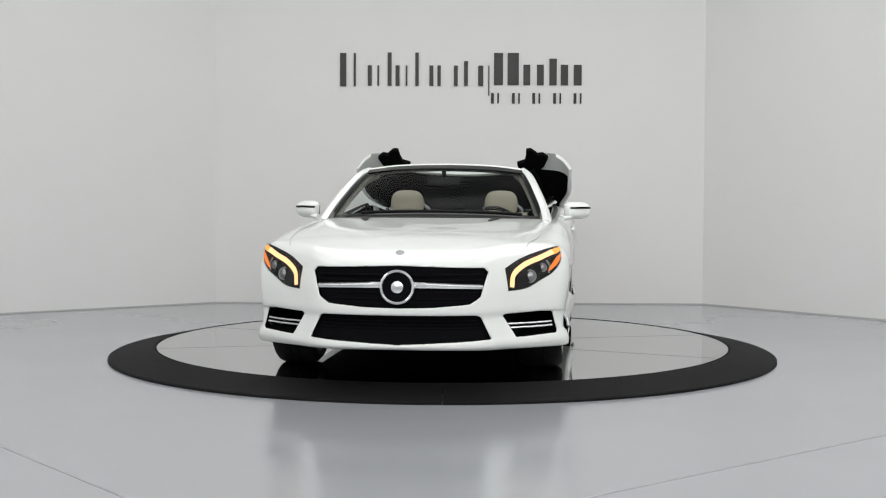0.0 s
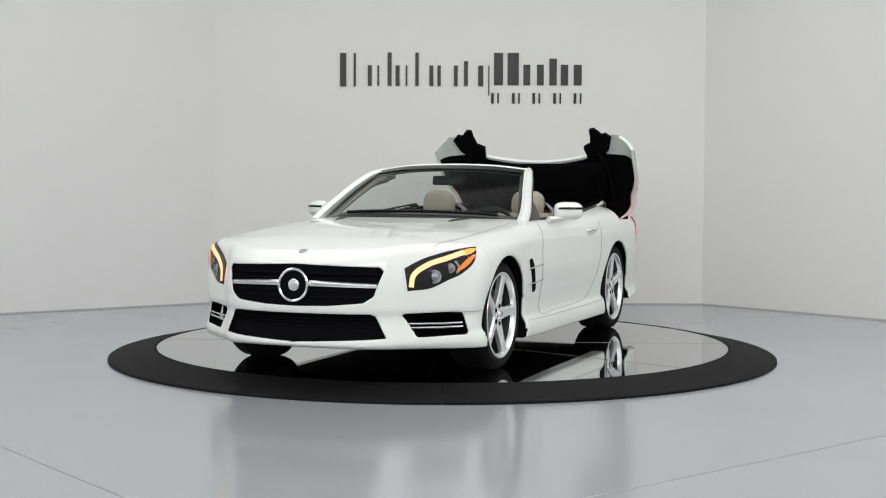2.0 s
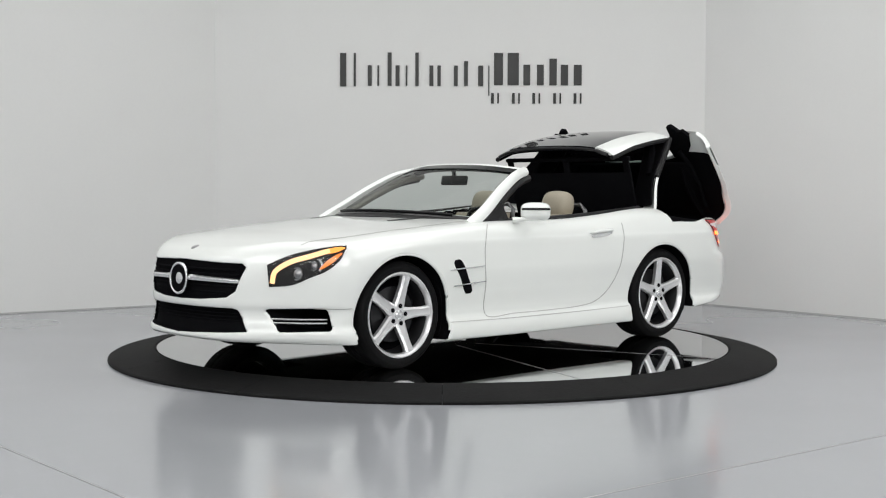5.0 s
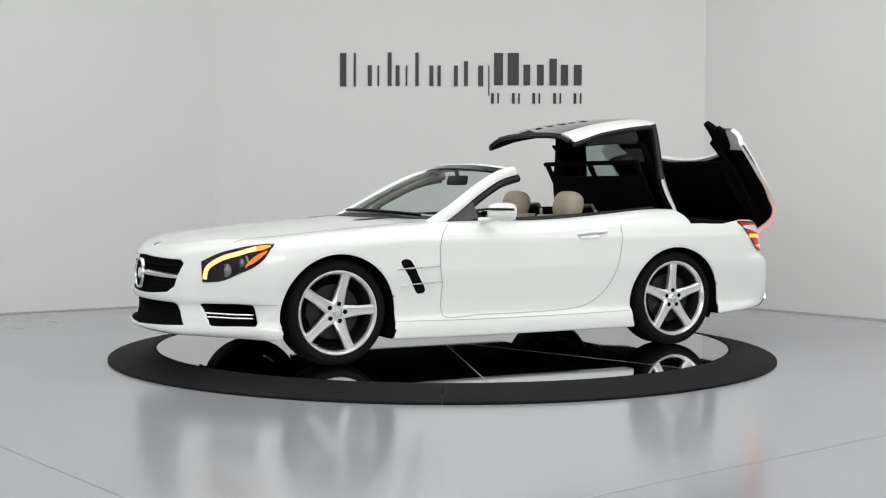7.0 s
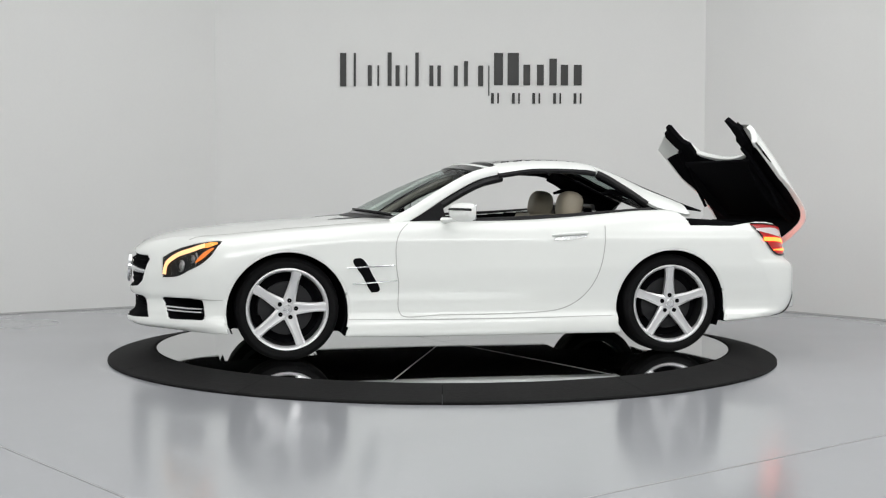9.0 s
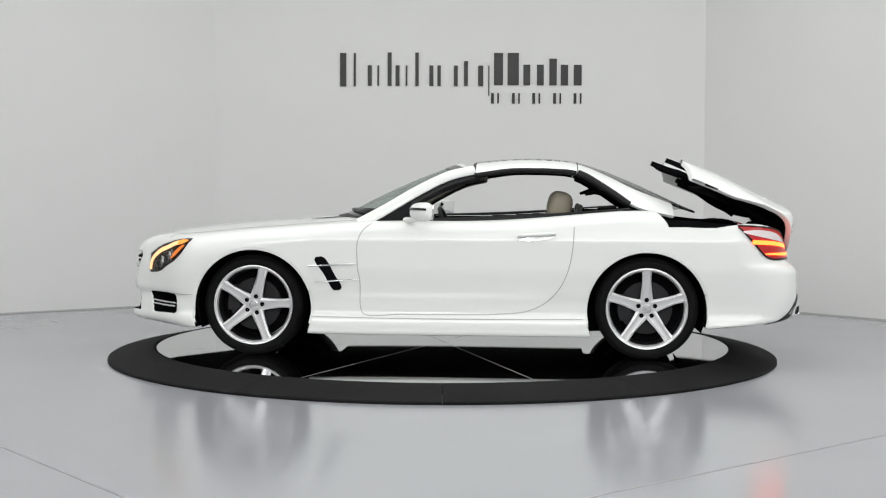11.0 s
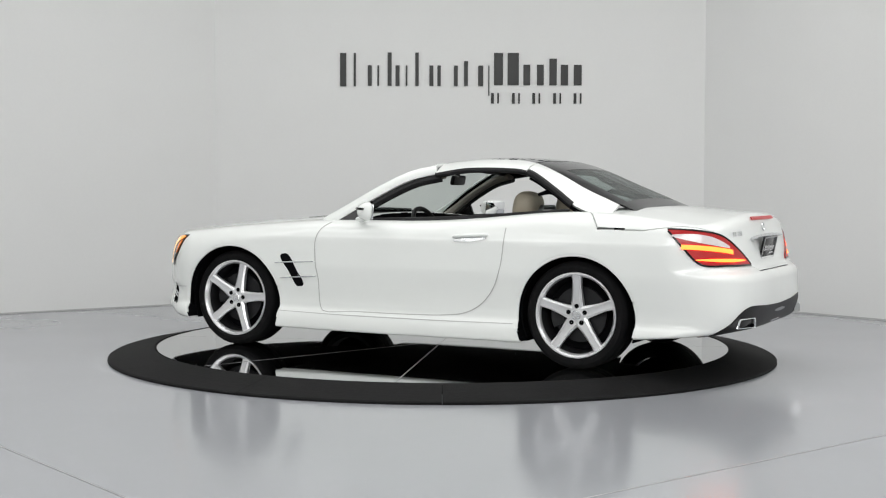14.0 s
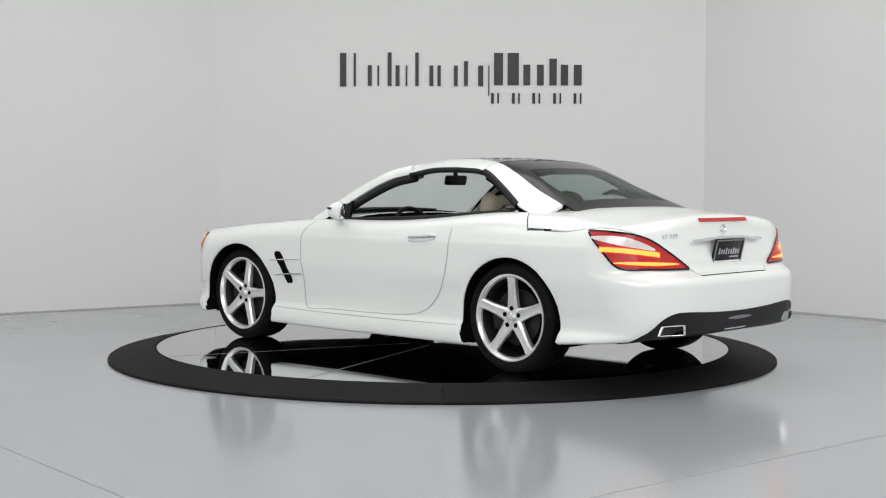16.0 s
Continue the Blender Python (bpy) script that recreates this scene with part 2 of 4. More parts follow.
for k in range(4):
    bm = bmesh.new()
    ctr = [bm.verts.new((0.0015, 0.0015, z)) for z in (TABLE_Z - 0.011, TABLE_Z)]
    arc = [[bm.verts.new(((R_IN - 0.006) * math.cos(a) , (R_IN - 0.006) * math.sin(a), z)) for z in (TABLE_Z - 0.011, TABLE_Z)] for a in np.linspace(0.0008, math.pi / 2 - 0.0008, 25)]
    bm.faces.new([ctr[1]] + [v[1] for v in arc])
    bm.faces.new([ctr[0]] + [v[0] for v in arc[::-1]])
    ring_ = [ctr] + arc
    for i in range(len(ring_)):
        a_, b_ = ring_[i], ring_[(i + 1) % len(ring_)]
        bm.faces.new((a_[0], b_[0], b_[1], a_[1]))
    bmesh.ops.recalc_face_normals(bm, faces=bm.faces[:])
    part("platform_panel", bm, DISC, disc, smooth=20, pose_m=pose(0, 0, 0, 0, 0, 90 * k + 20))

# Raised steel strips imitate the light caught on the joints' chamfers.
for deg in (70, 110, 250, 290):
    bm = bmesh.new()
    box(bm, 0.25, R_IN - 0.03, -0.0035, 0.0035, -0.002, 0.001)
    part("joint_glint", bm, STEEL, disc, "thin steel strip standing in for the glint along a joint", smooth=0, pose_m=pose(0, 0, TABLE_Z, 0, 0, deg))

# ---------- the car's surface ----------
# Car space: x forward, y to its left, z up from the tyres' soles, origin between the axles.
top_line = curve([2.40, 2.27, 2.05, 1.665, 1.07, 0.70, 0.4, -0.4, -1.1, -1.55, -1.95, -2.215, -2.28, -2.4],
                 [0.60, 0.705, 0.79, 0.845, 0.893, 0.922, 0.935, 0.945, 0.985, 1.000, 0.972, 0.945, 0.92, 0.85])
top_fall = curve([2.3, 1.7, 1.2, 0.6, 0.0, -0.6, -1.1, -1.5, -1.9, -2.3], [0.06, 0.06, 0.05, 0.055, 0.06, 0.045, 0.03, 0.06, 0.085, 0.10])
plan_w = curve([2.4, 1.8, 1.3, 0.85, 0.0, -0.7, -1.3, -1.8, -2.4], [0.935, 0.944, 0.945, 0.932, 0.926, 0.936, 0.947, 0.939, 0.905])
sect_w = curve([0.05, 0.14, 0.20, 0.26, 0.285, 0.33, 0.45, 0.60, 0.72, 0.775, 0.792, 0.84, 0.90, 1.0], [0.055, 0.012, 0.0, 0.012, 0.032, 0.036, 0.022, 0.004, 0.004, 0.006, 0.011, 0.026, 0.054, 0.115])
nose = curve([0.0, 0.19, 0.23, 0.29, 0.375, 0.42, 0.46, 0.56, 0.65, 0.705, 0.8, 1.0], [2.20, 2.30, 2.322, 2.306, 2.285, 2.300, 2.302, 2.300, 2.284, 2.268, 2.22, 2.10])
tail = curve([0.0, 0.24, 0.28, 0.40, 0.55, 0.60, 0.63, 0.70, 0.80, 0.90, 0.93, 1.1], [-2.12, -2.26, -2.29, -2.325, -2.325, -2.305, -2.265, -2.242, -2.220, -2.206, -2.210, -2.19])
belly = curve([2.4, 2.2, 1.75, 0.93, -0.9, -1.67, -2.0, -2.4], [0.215, 0.20, 0.185, 0.150, 0.145, 0.205, 0.235, 0.28])
AXLE_F, AXLE_R, HUB_Z = 1.2925, -1.2925, 0.333


def smax(a, b, k):
    h = np.clip(0.5 + 0.5 * (a - b) / k, 0, 1)
    return b + (a - b) * h + k * h * (1 - h)


front_bow = curve([0.0, 0.2, 0.41, 0.5, 0.585, 0.72, 0.87, 0.93, 1.0], [0.0, 0.014, 0.068, 0.128, 0.215, 0.338, 0.482, 0.56, 0.70])
rear_bow = curve([0.0, 0.47, 0.65, 0.774, 0.85, 0.893, 0.94, 1.0], [0.0, 0.007, 0.032, 0.080, 0.145, 0.215, 0.34, 0.54])


def hull(x, y, z):
    """Below zero inside the closed outer skin, before any opening is cut."""
    y = np.abs(y)
    side = y - (plan_w(x) - sect_w(z))
    q = np.minimum(y / 0.9, 1.1)
    up = z - (top_line(x) - top_fall(x) * q ** 2.4)
    d = smax(up, side, 0.075 + 0.075 * np.clip((x - 0.7) / 0.9, 0, 1))
    d = smax(d, 0.8 * (x - nose(z) + front_bow(y)), 0.055)
    d = smax(d, 0.85 * (tail(z) - x + rear_bow(y)), 0.06)
    return smax(d, belly(x) - z, 0.02)


def lid_zone(x, y, z):
    """Below zero where the skin belongs to the boot lid."""
    y = np.abs(y)
    edge = 0.425 + (z - 0.645) * (1.75 + 0.45 * np.clip((x + 1.93) / 0.2, 0, 1))
    horn = 0.19 * np.clip((y - 0.46) / 0.16, 0, 1) ** 0.8 * np.clip((0.95 - y) / 0.22, 0, 1) ** 0.6 + 0.13 * np.clip(y / 0.6, 0, 1) ** 2
    return np.maximum(np.maximum(y - edge, 0.612 - z), x + 1.635 - horn)


def prism(u, v, poly):
    """Distance from a convex outline given counter-clockwise in (u, v)."""
    d = np.full(np.shape(u), -9.0)
    n = len(poly)
    for i in range(n):
        (ax, ay), (bx, by) = poly[i], poly[(i + 1) % n]
        L = math.hypot(bx - ax, by - ay)
        d = np.maximum(d, ((u - ax) * (by - ay) - (v - ay) * (bx - ax)) / L)
    return d


GRILLE = [(-0.40, 0.462), (-0.2, 0.445), (0.0, 0.440), (0.2, 0.445), (0.40, 0.462), (0.455, 0.50), (0.495, 0.640), (0.475, 0.662), (0.0, 0.676), (-0.475, 0.662), (-0.495, 0.640), (-0.455, 0.50)]
LOWER = [(-0.515, 0.262), (0.0, 0.238), (0.515, 0.262), (0.505, 0.285), (0.455, 0.388), (0.43, 0.398), (-0.43, 0.398), (-0.455, 0.388), (-0.505, 0.285)]
SIDE_IN = [(0.650, 0.262), (0.868, 0.270), (0.872, 0.284), (0.842, 0.394), (0.830, 0.402), (0.585, 0.396), (0.573, 0.386)]


def shell(x, y, z):
    """The body with its wheel arches, cabin, boot and air intakes cut out."""
    h = hull(x, y, z)
    d = h
    ya = np.abs(y)
    for ax, r in ((AXLE_F, 0.395), (AXLE_R, 0.392)):
        arch = np.maximum(np.hypot(x - ax, z - 0.312) - r, 0.56 - ya)
        d = smax(d, -arch, 0.012)
    cabin = smax(smax(x - 0.42 + 0.25 * ya * ya, -1.32 - x, 0.06), smax(ya - 0.70 - 0.06 * np.clip((z - 0.6) * 8, 0, 1), 0.32 - z, 0.08), 0.06)
    d = smax(d, -cabin, 0.012)
    boot = smax(smax(x + 1.30, -2.13 - x, 0.05), smax(ya - 0.66 - 0.09 * np.clip((z - 0.6) * 8, 0, 1) * np.clip((x + 2.0) * 4, 0, 1), 0.50 - z, 0.06), 0.05)
    d = np.maximum(d, -boot)
    d = np.maximum(d, -(np.maximum(lid_zone(x, y, z) - 0.004, -0.055 - h)))
    deep = 2.06 - x
    for poly in (GRILLE, LOWER):
        d = smax(d, -np.maximum(prism(y, z, poly), deep + 0.05), 0.008)
    d = smax(d, -np.maximum(prism(ya, z, SIDE_IN), 1.66 - x), 0.008)
    return d


def lid_shell(x, y, z):
    h = hull(x, y, z)
    return smax(np.maximum(h, lid_zone(x, y, z)), -0.035 - h, 0.006)


def gradient(f, p, e=0.002):
    g = np.stack([f(p[:, 0] + e, p[:, 1], p[:, 2]) - f(p[:, 0] - e, p[:, 1], p[:, 2]),
                  f(p[:, 0], p[:, 1] + e, p[:, 2]) - f(p[:, 0], p[:, 1] - e, p[:, 2]),
                  f(p[:, 0], p[:, 1], p[:, 2] + e) - f(p[:, 0], p[:, 1], p[:, 2] - e)], 1) / (2 * e)
    return g


def settle(f, p, steps=4, limit=0.01):
    for _ in range(steps):
        g = gradient(f, p)
        s = f(p[:, 0], p[:, 1], p[:, 2]) / np.maximum((g * g).sum(1), 0.05)
        step = g * s[:, None]
        L = np.linalg.norm(step, axis=1)
        p = p - step * np.minimum(1, limit / np.maximum(L, 1e-9))[:, None]
    return p


def skin(f, lo, hi, h):
    """Points and quads of the surface f = 0, symmetric in y (hi[1] = -lo[1])."""
    nx, nz = (int(round((hi[i] - lo[i]) / h)) + 1 for i in (0, 2))
    ny = int(round(hi[1] / h)) + 1
    xs, zs = lo[0] + h * np.arange(nx), lo[2] + h * np.arange(nz)
    ys = h * (np.arange(ny) + 0.5)
    half = f(xs[:, None, None], ys[None, :, None], zs[None, None, :]).astype(np.float32)
    v = np.concatenate([half[:, ::-1], half], 1)
    ys = np.concatenate([-ys[::-1], ys])
    ins = v < 0
    cnt = np.zeros([n - 1 for n in v.shape], np.uint8)
    for c in np.ndindex(2, 2, 2):
        cnt += ins[tuple(slice(k, k - 1 or None) for k in c)]
    cells = np.argwhere((cnt > 0) & (cnt < 8))
    idx = np.full(cnt.shape, -1, np.int32)
    idx[tuple(cells.T)] = np.arange(len(cells))
    acc, num = np.zeros((len(cells), 3)), np.zeros(len(cells))
    for axis in range(3):
        for o in np.ndindex(2, 2):
            a = [0, 0, 0]
            a[(axis + 1) % 3], a[(axis + 2) % 3] = o
            b = list(a)
            b[axis] = 1
            va = v[tuple((cells + a).T)]
            vb = v[tuple((cells + b).T)]
            k = (va < 0) != (vb < 0)
            t = np.where(k, va / np.where(k, va - vb, 1), 0)
            p = np.array(a, float) + t[:, None] * np.eye(3)[axis]
            acc += p * k[:, None]
            num += k
    p = (cells + acc / num[:, None]) * h + (xs[0], ys[0], zs[0])
    quads = []
    for axis in range(3):
        s0 = [slice(1, -1)] * 3
        s1 = [slice(1, -1)] * 3
        s0[axis], s1[axis] = slice(0, -1), slice(1, None)
        e = ins[tuple(s0)] != ins[tuple(s1)]
        at = np.argwhere(e)
        off = np.ones(3, int)
        off[axis] = 0
        at = at + off
        first = ins[tuple(at.T)]
        b, c = np.eye(3, dtype=int)[(axis + 1) % 3], np.eye(3, dtype=int)[(axis + 2) % 3]
        q = np.stack([idx[tuple((at - b - c).T)], idx[tuple((at - c).T)], idx[tuple(at.T)], idx[tuple((at - b).T)]], 1)
        q[~first] = q[~first][:, ::-1]
        quads.append(q)
    q = np.concatenate(quads)
    q = q[(q >= 0).all(1)]
    p = settle(f, p, 3, h * 0.6)
    return p, q


def skin_part(name, f, p, q, material, parent, label=""):
    """A mesh of some of the skin's quads, shaded by the surface's own normals."""
    used, inv = np.unique(q.ravel(), return_inverse=True)
    pts, quads = p[used], inv.reshape(-1, 4)
    me = bpy.data.meshes.new(name)
    me.from_pydata(pts.tolist(), [], quads.tolist())
    me.materials.append(material)
    g = gradient(f, pts, 0.004)
    g /= np.linalg.norm(g, axis=1)[:, None] + 1e-9
    me.shade_smooth()
    me.normals_split_custom_set_from_vertices(g.tolist())
    ob = new(name, me)
    ob.parent = parent
    if label:
        tagged(ob, label)
    return ob


car = new("convertible_car")
tagged(car, "pearl white two-seat convertible with beige seats on a turntable", "car")

p, q = skin(shell, (-2.40, -0.98, 0.09), (2.40, 0.98, 1.06), 0.0084)
c = p[q].mean(1)
X, Y, Z = c[:, 0], np.abs(c[:, 1]), c[:, 2]
on_skin = np.abs(hull(c[:, 0], c[:, 1], c[:, 2])) < 0.006
door_rear = np.where(Z > 0.60, -0.775, -0.775 + 0.9 * np.clip(0.60 - Z, 0, 1) ** 1.35 * 1.35)
door = on_skin & (Y > 0.70) & (X < 0.60 + 0.03 * np.clip(0.55 - Z, -0.2, 1)) & (X > door_rear) & (Z > 0.285)
hood = on_skin & (X > 0.50) & (X < 2.16 - 0.35 * Y * Y) & (Z > 0.74) & (Y < 0.70 + 0.03 * (X - 1))
bumper_f = on_skin & (X > 1.66) & ~hood & (Z < 0.60 + 0.0 * Z)
bumper_r = on_skin & (X < -1.68) & (Z < 0.605)
paint_rest = on_skin & ~door & ~hood & ~bumper_f & ~bumper_r
under = on_skin & (Z < 0.32) & (gradient(hull, c)[:, 2] < -0.9) & (Y < 0.84)
for m_ in (bumper_f, bumper_r, paint_rest):
    m_ &= ~under
inner = ~on_skin | under
skin_part("body_shell", shell, p, q[paint_rest], PAINT, car)
skin_part("bonnet", shell, p, q[hood], PAINT, car)
for side, nm in ((1, "door"), (-1, "door")):
    skin_part(nm, shell, p, q[door & (np.sign(c[:, 1]) == side)], PAINT, car)
skin_part("front_bumper", shell, p, q[bumper_f], PAINT, car)
skin_part("rear_bumper", shell, p, q[bumper_r], PAINT, car)
skin_part("inner_body", shell, p, q[inner], LINING, car, "black wheel housings, cabin tub and underside")

p, q = skin(lid_shell, (-2.36, -0.9, 0.58), (-1.34, 0.9, 1.06), 0.0085)
c = p[q].mean(1)
outer = np.abs(hull(c[:, 0], c[:, 1], c[:, 2])) < 0.006
rim_edge = (np.abs(lid_zone(c[:, 0], c[:, 1], c[:, 2])) < 0.004) & (hull(c[:, 0], c[:, 1], c[:, 2]) > -0.022)
outer |= rim_edge
ya_ = np.abs(c[:, 1])
# the painted underside: a border along the edge and the two forward tongues
outer |= (lid_zone(c[:, 0], c[:, 1], c[:, 2]) > -0.026) | (c[:, 0] > -1.655 + 0.13 * np.clip(ya_ / 0.6, 0, 1) ** 2)
lid_skin = skin_part("boot_lid", lid_shell, p, q[outer], PAINT, car)
skin_part("lid_lining", lid_shell, p, q[~outer], LINING, lid_skin, "black inner panel of the boot lid")


def on_body(pts, lift=0.002, f=hull, steps=6):
    p = settle(f, np.array(pts, float), steps, 0.05)
    g = gradient(f, p)
    g /= np.linalg.norm(g, axis=1)[:, None]
    return p + g * lift, g


# ---------- wheels ----------
def rim_spoke(bm, a, r0, r1, w0, w1, y0, y1):
    """One broad spoke from hub to rim at angle a, facing +y."""
    rows = []
    for i in range(7):
        t = i / 6
        r = r0 + (r1 - r0) * t
        w = w0 + (w1 - w0) * t ** 0.7 - 0.003 * math.sin(math.pi * t) + 0.006 * max(0.0, t - 0.75) / 0.25
        yo = y0 + (y1 - y0) * t
        sec = [(-w, -0.034), (-w, -0.008), (-w * 0.62, 0.003), (0, 0.0), (w * 0.62, 0.003), (w, -0.008), (w, -0.034)]
        ca, sa = math.cos(a), math.sin(a)
        rows.append([(r * ca - s * sa, yo + o, r * sa + s * ca) for s, o in sec])
    vs = grid(bm, rows, closed_v=True)
    bm.faces.new(vs[0])
    bm.faces.new(vs[-1])


def build_wheel():
    """A wheel round the y axis, its outer face towards +y, centred on its hub plane."""
    wheel = new("wheel")
    R = 0.334
    bm = bmesh.new()
    prof = [(0.262, -0.005), (0.270, 0.002), (0.285, 0.006), (0.305, 0.004), (0.322, -0.010), (0.331, -0.026), (R, -0.05),
            (R, -0.10), (R - 0.006, -0.102), (R - 0.006, -0.110), (R, -0.112), (R, -0.155), (R - 0.006, -0.157), (R - 0.006, -0.165), (R, -0.167), (R, -0.21), (0.325, -0.24), (0.30, -0.262), (0.262, -0.255)]
    lathe(bm, prof, 64)
    part("tyre", bm, RUBBER, wheel, "low-profile black rubber tyre", smooth=30)
    bm = bmesh.new()
    lathe(bm, [(0.266, -0.004), (0.263, 0.002), (0.256, 0.003), (0.250, -0.003), (0.242, -0.012), (0.238, -0.03), (0.248, -0.032)], 64)
    for k in range(5):
        rim_spoke(bm, math.radians(90 + 72 * k), 0.030, 0.247, 0.047, 0.0265, -0.026, -0.008)
    lathe(bm, [(0.001, -0.022), (0.050, -0.022), (0.062, -0.032), (0.064, -0.07), (0.001, -0.07)], 40, closed=False)
    bmesh.ops.recalc_face_normals(bm, faces=bm.faces[:])
    rim = part("rim", bm, ALLOY, wheel, "silver five-spoke alloy rim", smooth=30)
    bm = bmesh.new()
    lathe(bm, [(0.246, -0.03), (0.236, -0.05), (0.228, -0.12), (0.228, -0.24), (0.262, -0.255), (0.262, -0.22), (0.248, -0.2)], 64)
    part("rim_barrel", bm, DARKSTEEL, rim, "dark inner barrel of the rim", smooth=30)
    bm = bmesh.new()
    lathe(bm, [(0.001, -0.006), (0.024, -0.008), (0.030, -0.014), (0.030, -0.03), (0.001, -0.03)], 28, closed=False)
    part("hub_cap", bm, SATIN, rim, "round satin centre cap")
    for k in range(5):
        a = math.radians(90 + 72 * k)
        bm = bmesh.new()
        lathe(bm, [(0.001, -0.0235), (0.011, -0.0225), (0.0145, -0.0215), (0.0145, -0.034), (0.001, -0.034)], 14, closed=False)
        part("wheel_bolt", bm, LINING, rim, pose_m=pose(0.056 * math.cos(a), 0.002, 0.056 * math.sin(a)))
    bm = bmesh.new()
    lathe(bm, [(0.07, -0.085), (0.172, -0.085), (0.172, -0.115), (0.07, -0.115)], 48)
    part("brake_disc", bm, DARKSTEEL, wheel, "grey steel brake disc")
    bm = bmesh.new()
    lathe(bm, [(0.001, -0.13), (0.225, -0.13), (0.225, -0.15), (0.001, -0.15)], 32, closed=False)
    part("brake_backing", bm, LINING, wheel)
    bm = bmesh.new()
    rows = []
    for k in range(9):
        a = math.radians(-28 + 7 * k)
        rows.append([(r * math.cos(a), o, r * math.sin(a)) for r, o in ((0.105, -0.066), (0.185, -0.066), (0.192, -0.075), (0.192, -0.125), (0.105, -0.125))])
    vs = grid(bm, rows, closed_v=True)
    bm.faces.new(vs[0])
    bm.faces.new(vs[-1])
    bmesh.ops.recalc_face_normals(bm, faces=bm.faces[:])
    part("brake_caliper", bm, DARKSTEEL, wheel, "dark brake caliper")
    return wheel


wheel = build_wheel()
wheel.parent = car
wheel.matrix_basis = pose(AXLE_F, 0.892, HUB_Z, 0, -15, 0)
for x, y, rz, spin in ((AXLE_R, 0.908, 0, 0), (AXLE_F, -0.892, 180, 10), (AXLE_R, -0.908, 180, 50)):
    copy_thing(wheel, pose(x, y, HUB_Z, 0, 0, rz) @ pose(0, 0, 0, 0, spin, 0))


# wheel housings: dark tubs round each wheel
for ax in (AXLE_F, AXLE_R):
    for sd in (1, -1):
        bm = bmesh.new()
        rows = []
        for k in range(33):
            a = math.radians(-24 + 228 * k / 32)
            rows.append([(ax + r * math.cos(a), sd * y, HUB_Z + r * math.sin(a)) for r, y in ((0.378, 0.855), (0.378, 0.585), (0.10, 0.585), (0.10, 0.575), (0.388, 0.575), (0.388, 0.855))])
        vs = grid(bm, rows, closed_v=True)
        bm.faces.new(vs[0])
        bm.faces.new(vs[-1])
        bmesh.ops.recalc_face_normals(bm, faces=bm.faces[:])
        part("wheel_housing", bm, LINING, car, "black plastic wheel housing", smooth=30)


# ---------- greenhouse ----------
def spline3(pts, n):
    """n points along a smooth curve through a few."""
    a = np.array(pts, float)
    s = np.concatenate([[0], np.cumsum(np.linalg.norm(np.diff(a, axis=0), axis=1))])
    u = np.linspace(0, s[-1], n)
    return np.stack([curve(s, a[:, k])(u) for k in range(3)], 1)


def bridge(low, high, nu, nv, bulge=0.0):
    """A grid of points between two curves."""
    a, b = spline3(low, nu), spline3(high, nu)
    rows = []
    for j in range(nv):
        v = j / (nv - 1)
        rows.append(a * (1 - v) + b * v + np.array([0, 0, 1.0]) * bulge * 4 * v * (1 - v))
    return np.array(rows)


roof_c = curve([0.0, -0.15, -0.5, -0.8, -1.0, -1.2, -1.4, -1.56, -1.66], [1.285, 1.300, 1.322, 1.305, 1.250, 1.172, 1.082, 1.002, 0.955])
rail_w = curve([0.0, -0.2, -0.5, -0.85, -1.05, -1.22, -1.45], [0.592, 0.612, 0.628, 0.646, 0.688, 0.73, 0.79])
rail_z = curve([0.0, -0.18, -0.45, -0.70, -0.85, -1.05, -1.22, -1.45], [1.19, 1.214, 1.246, 1.242, 1.224, 1.110, 0.998, 0.935])
glass_w = curve([-0.1, -0.5, -0.85, -1.05, -1.25, -1.56], [0.44, 0.46, 0.49, 0.53, 0.575, 0.64])


def roof_point(x, y):
    w = rail_w(x)
    q = min(abs(y) / w, 1.0)
    return (x, y, float(roof_c(x) - (roof_c(x) - rail_z(x)) * (0.35 * q ** 2 + 0.65 * q ** 7)))


def roof_grid(x0, x1, y0, y1, nx, ny):
    """Points of the closed roof; y limits are functions of x."""
    rows = []
    for i in range(nx):
        x = x0 + (x1 - x0) * i / (nx - 1)
        rows.append([roof_point(x, float(y0(x) + (y1(x) - y0(x)) * j / (ny - 1))) for j in range(ny)])
    return rows


# windscreen and its frame
BASE = [(0.47, 0.76, 0.888), (0.64, 0.55, 0.912), (0.74, 0.28, 0.926), (0.77, 0.0, 0.930), (0.74, -0.28, 0.926), (0.64, -0.55, 0.912), (0.47, -0.76, 0.888)]
HEAD = [(-0.105, 0.575, 1.236), (-0.03, 0.35, 1.262), (0.005, 0.0, 1.272), (-0.03, -0.35, 1.262), (-0.105, -0.575, 1.236)]
bm = bmesh.new()
pts = bridge(BASE, HEAD, 33, 13)
mid = np.linspace(0, 1, 13)
pts += (np.array([0.06, 0, 0.035]) * (4 * mid * (1 - mid))[:, None])[:, None, :] * 0.35
grid(bm, pts.tolist())
bmesh.ops.recalc_face_normals(bm, faces=bm.faces[:])
ws = part("windscreen", bm, SCREEN, car, "clear raked windscreen glass", smooth=60)
ws.visible_shadow = False
bm = bmesh.new()
sheet(bm, np.concatenate([pts[-2:] * [[[1, 1, 1]]] + [0.004, 0, 0.005]]).tolist(), 0.012)
part("screen_band", bm, GLOSS_BLACK, ws, "black band along the glass top")

out_ = np.array([0.0035, 0, 0.004])
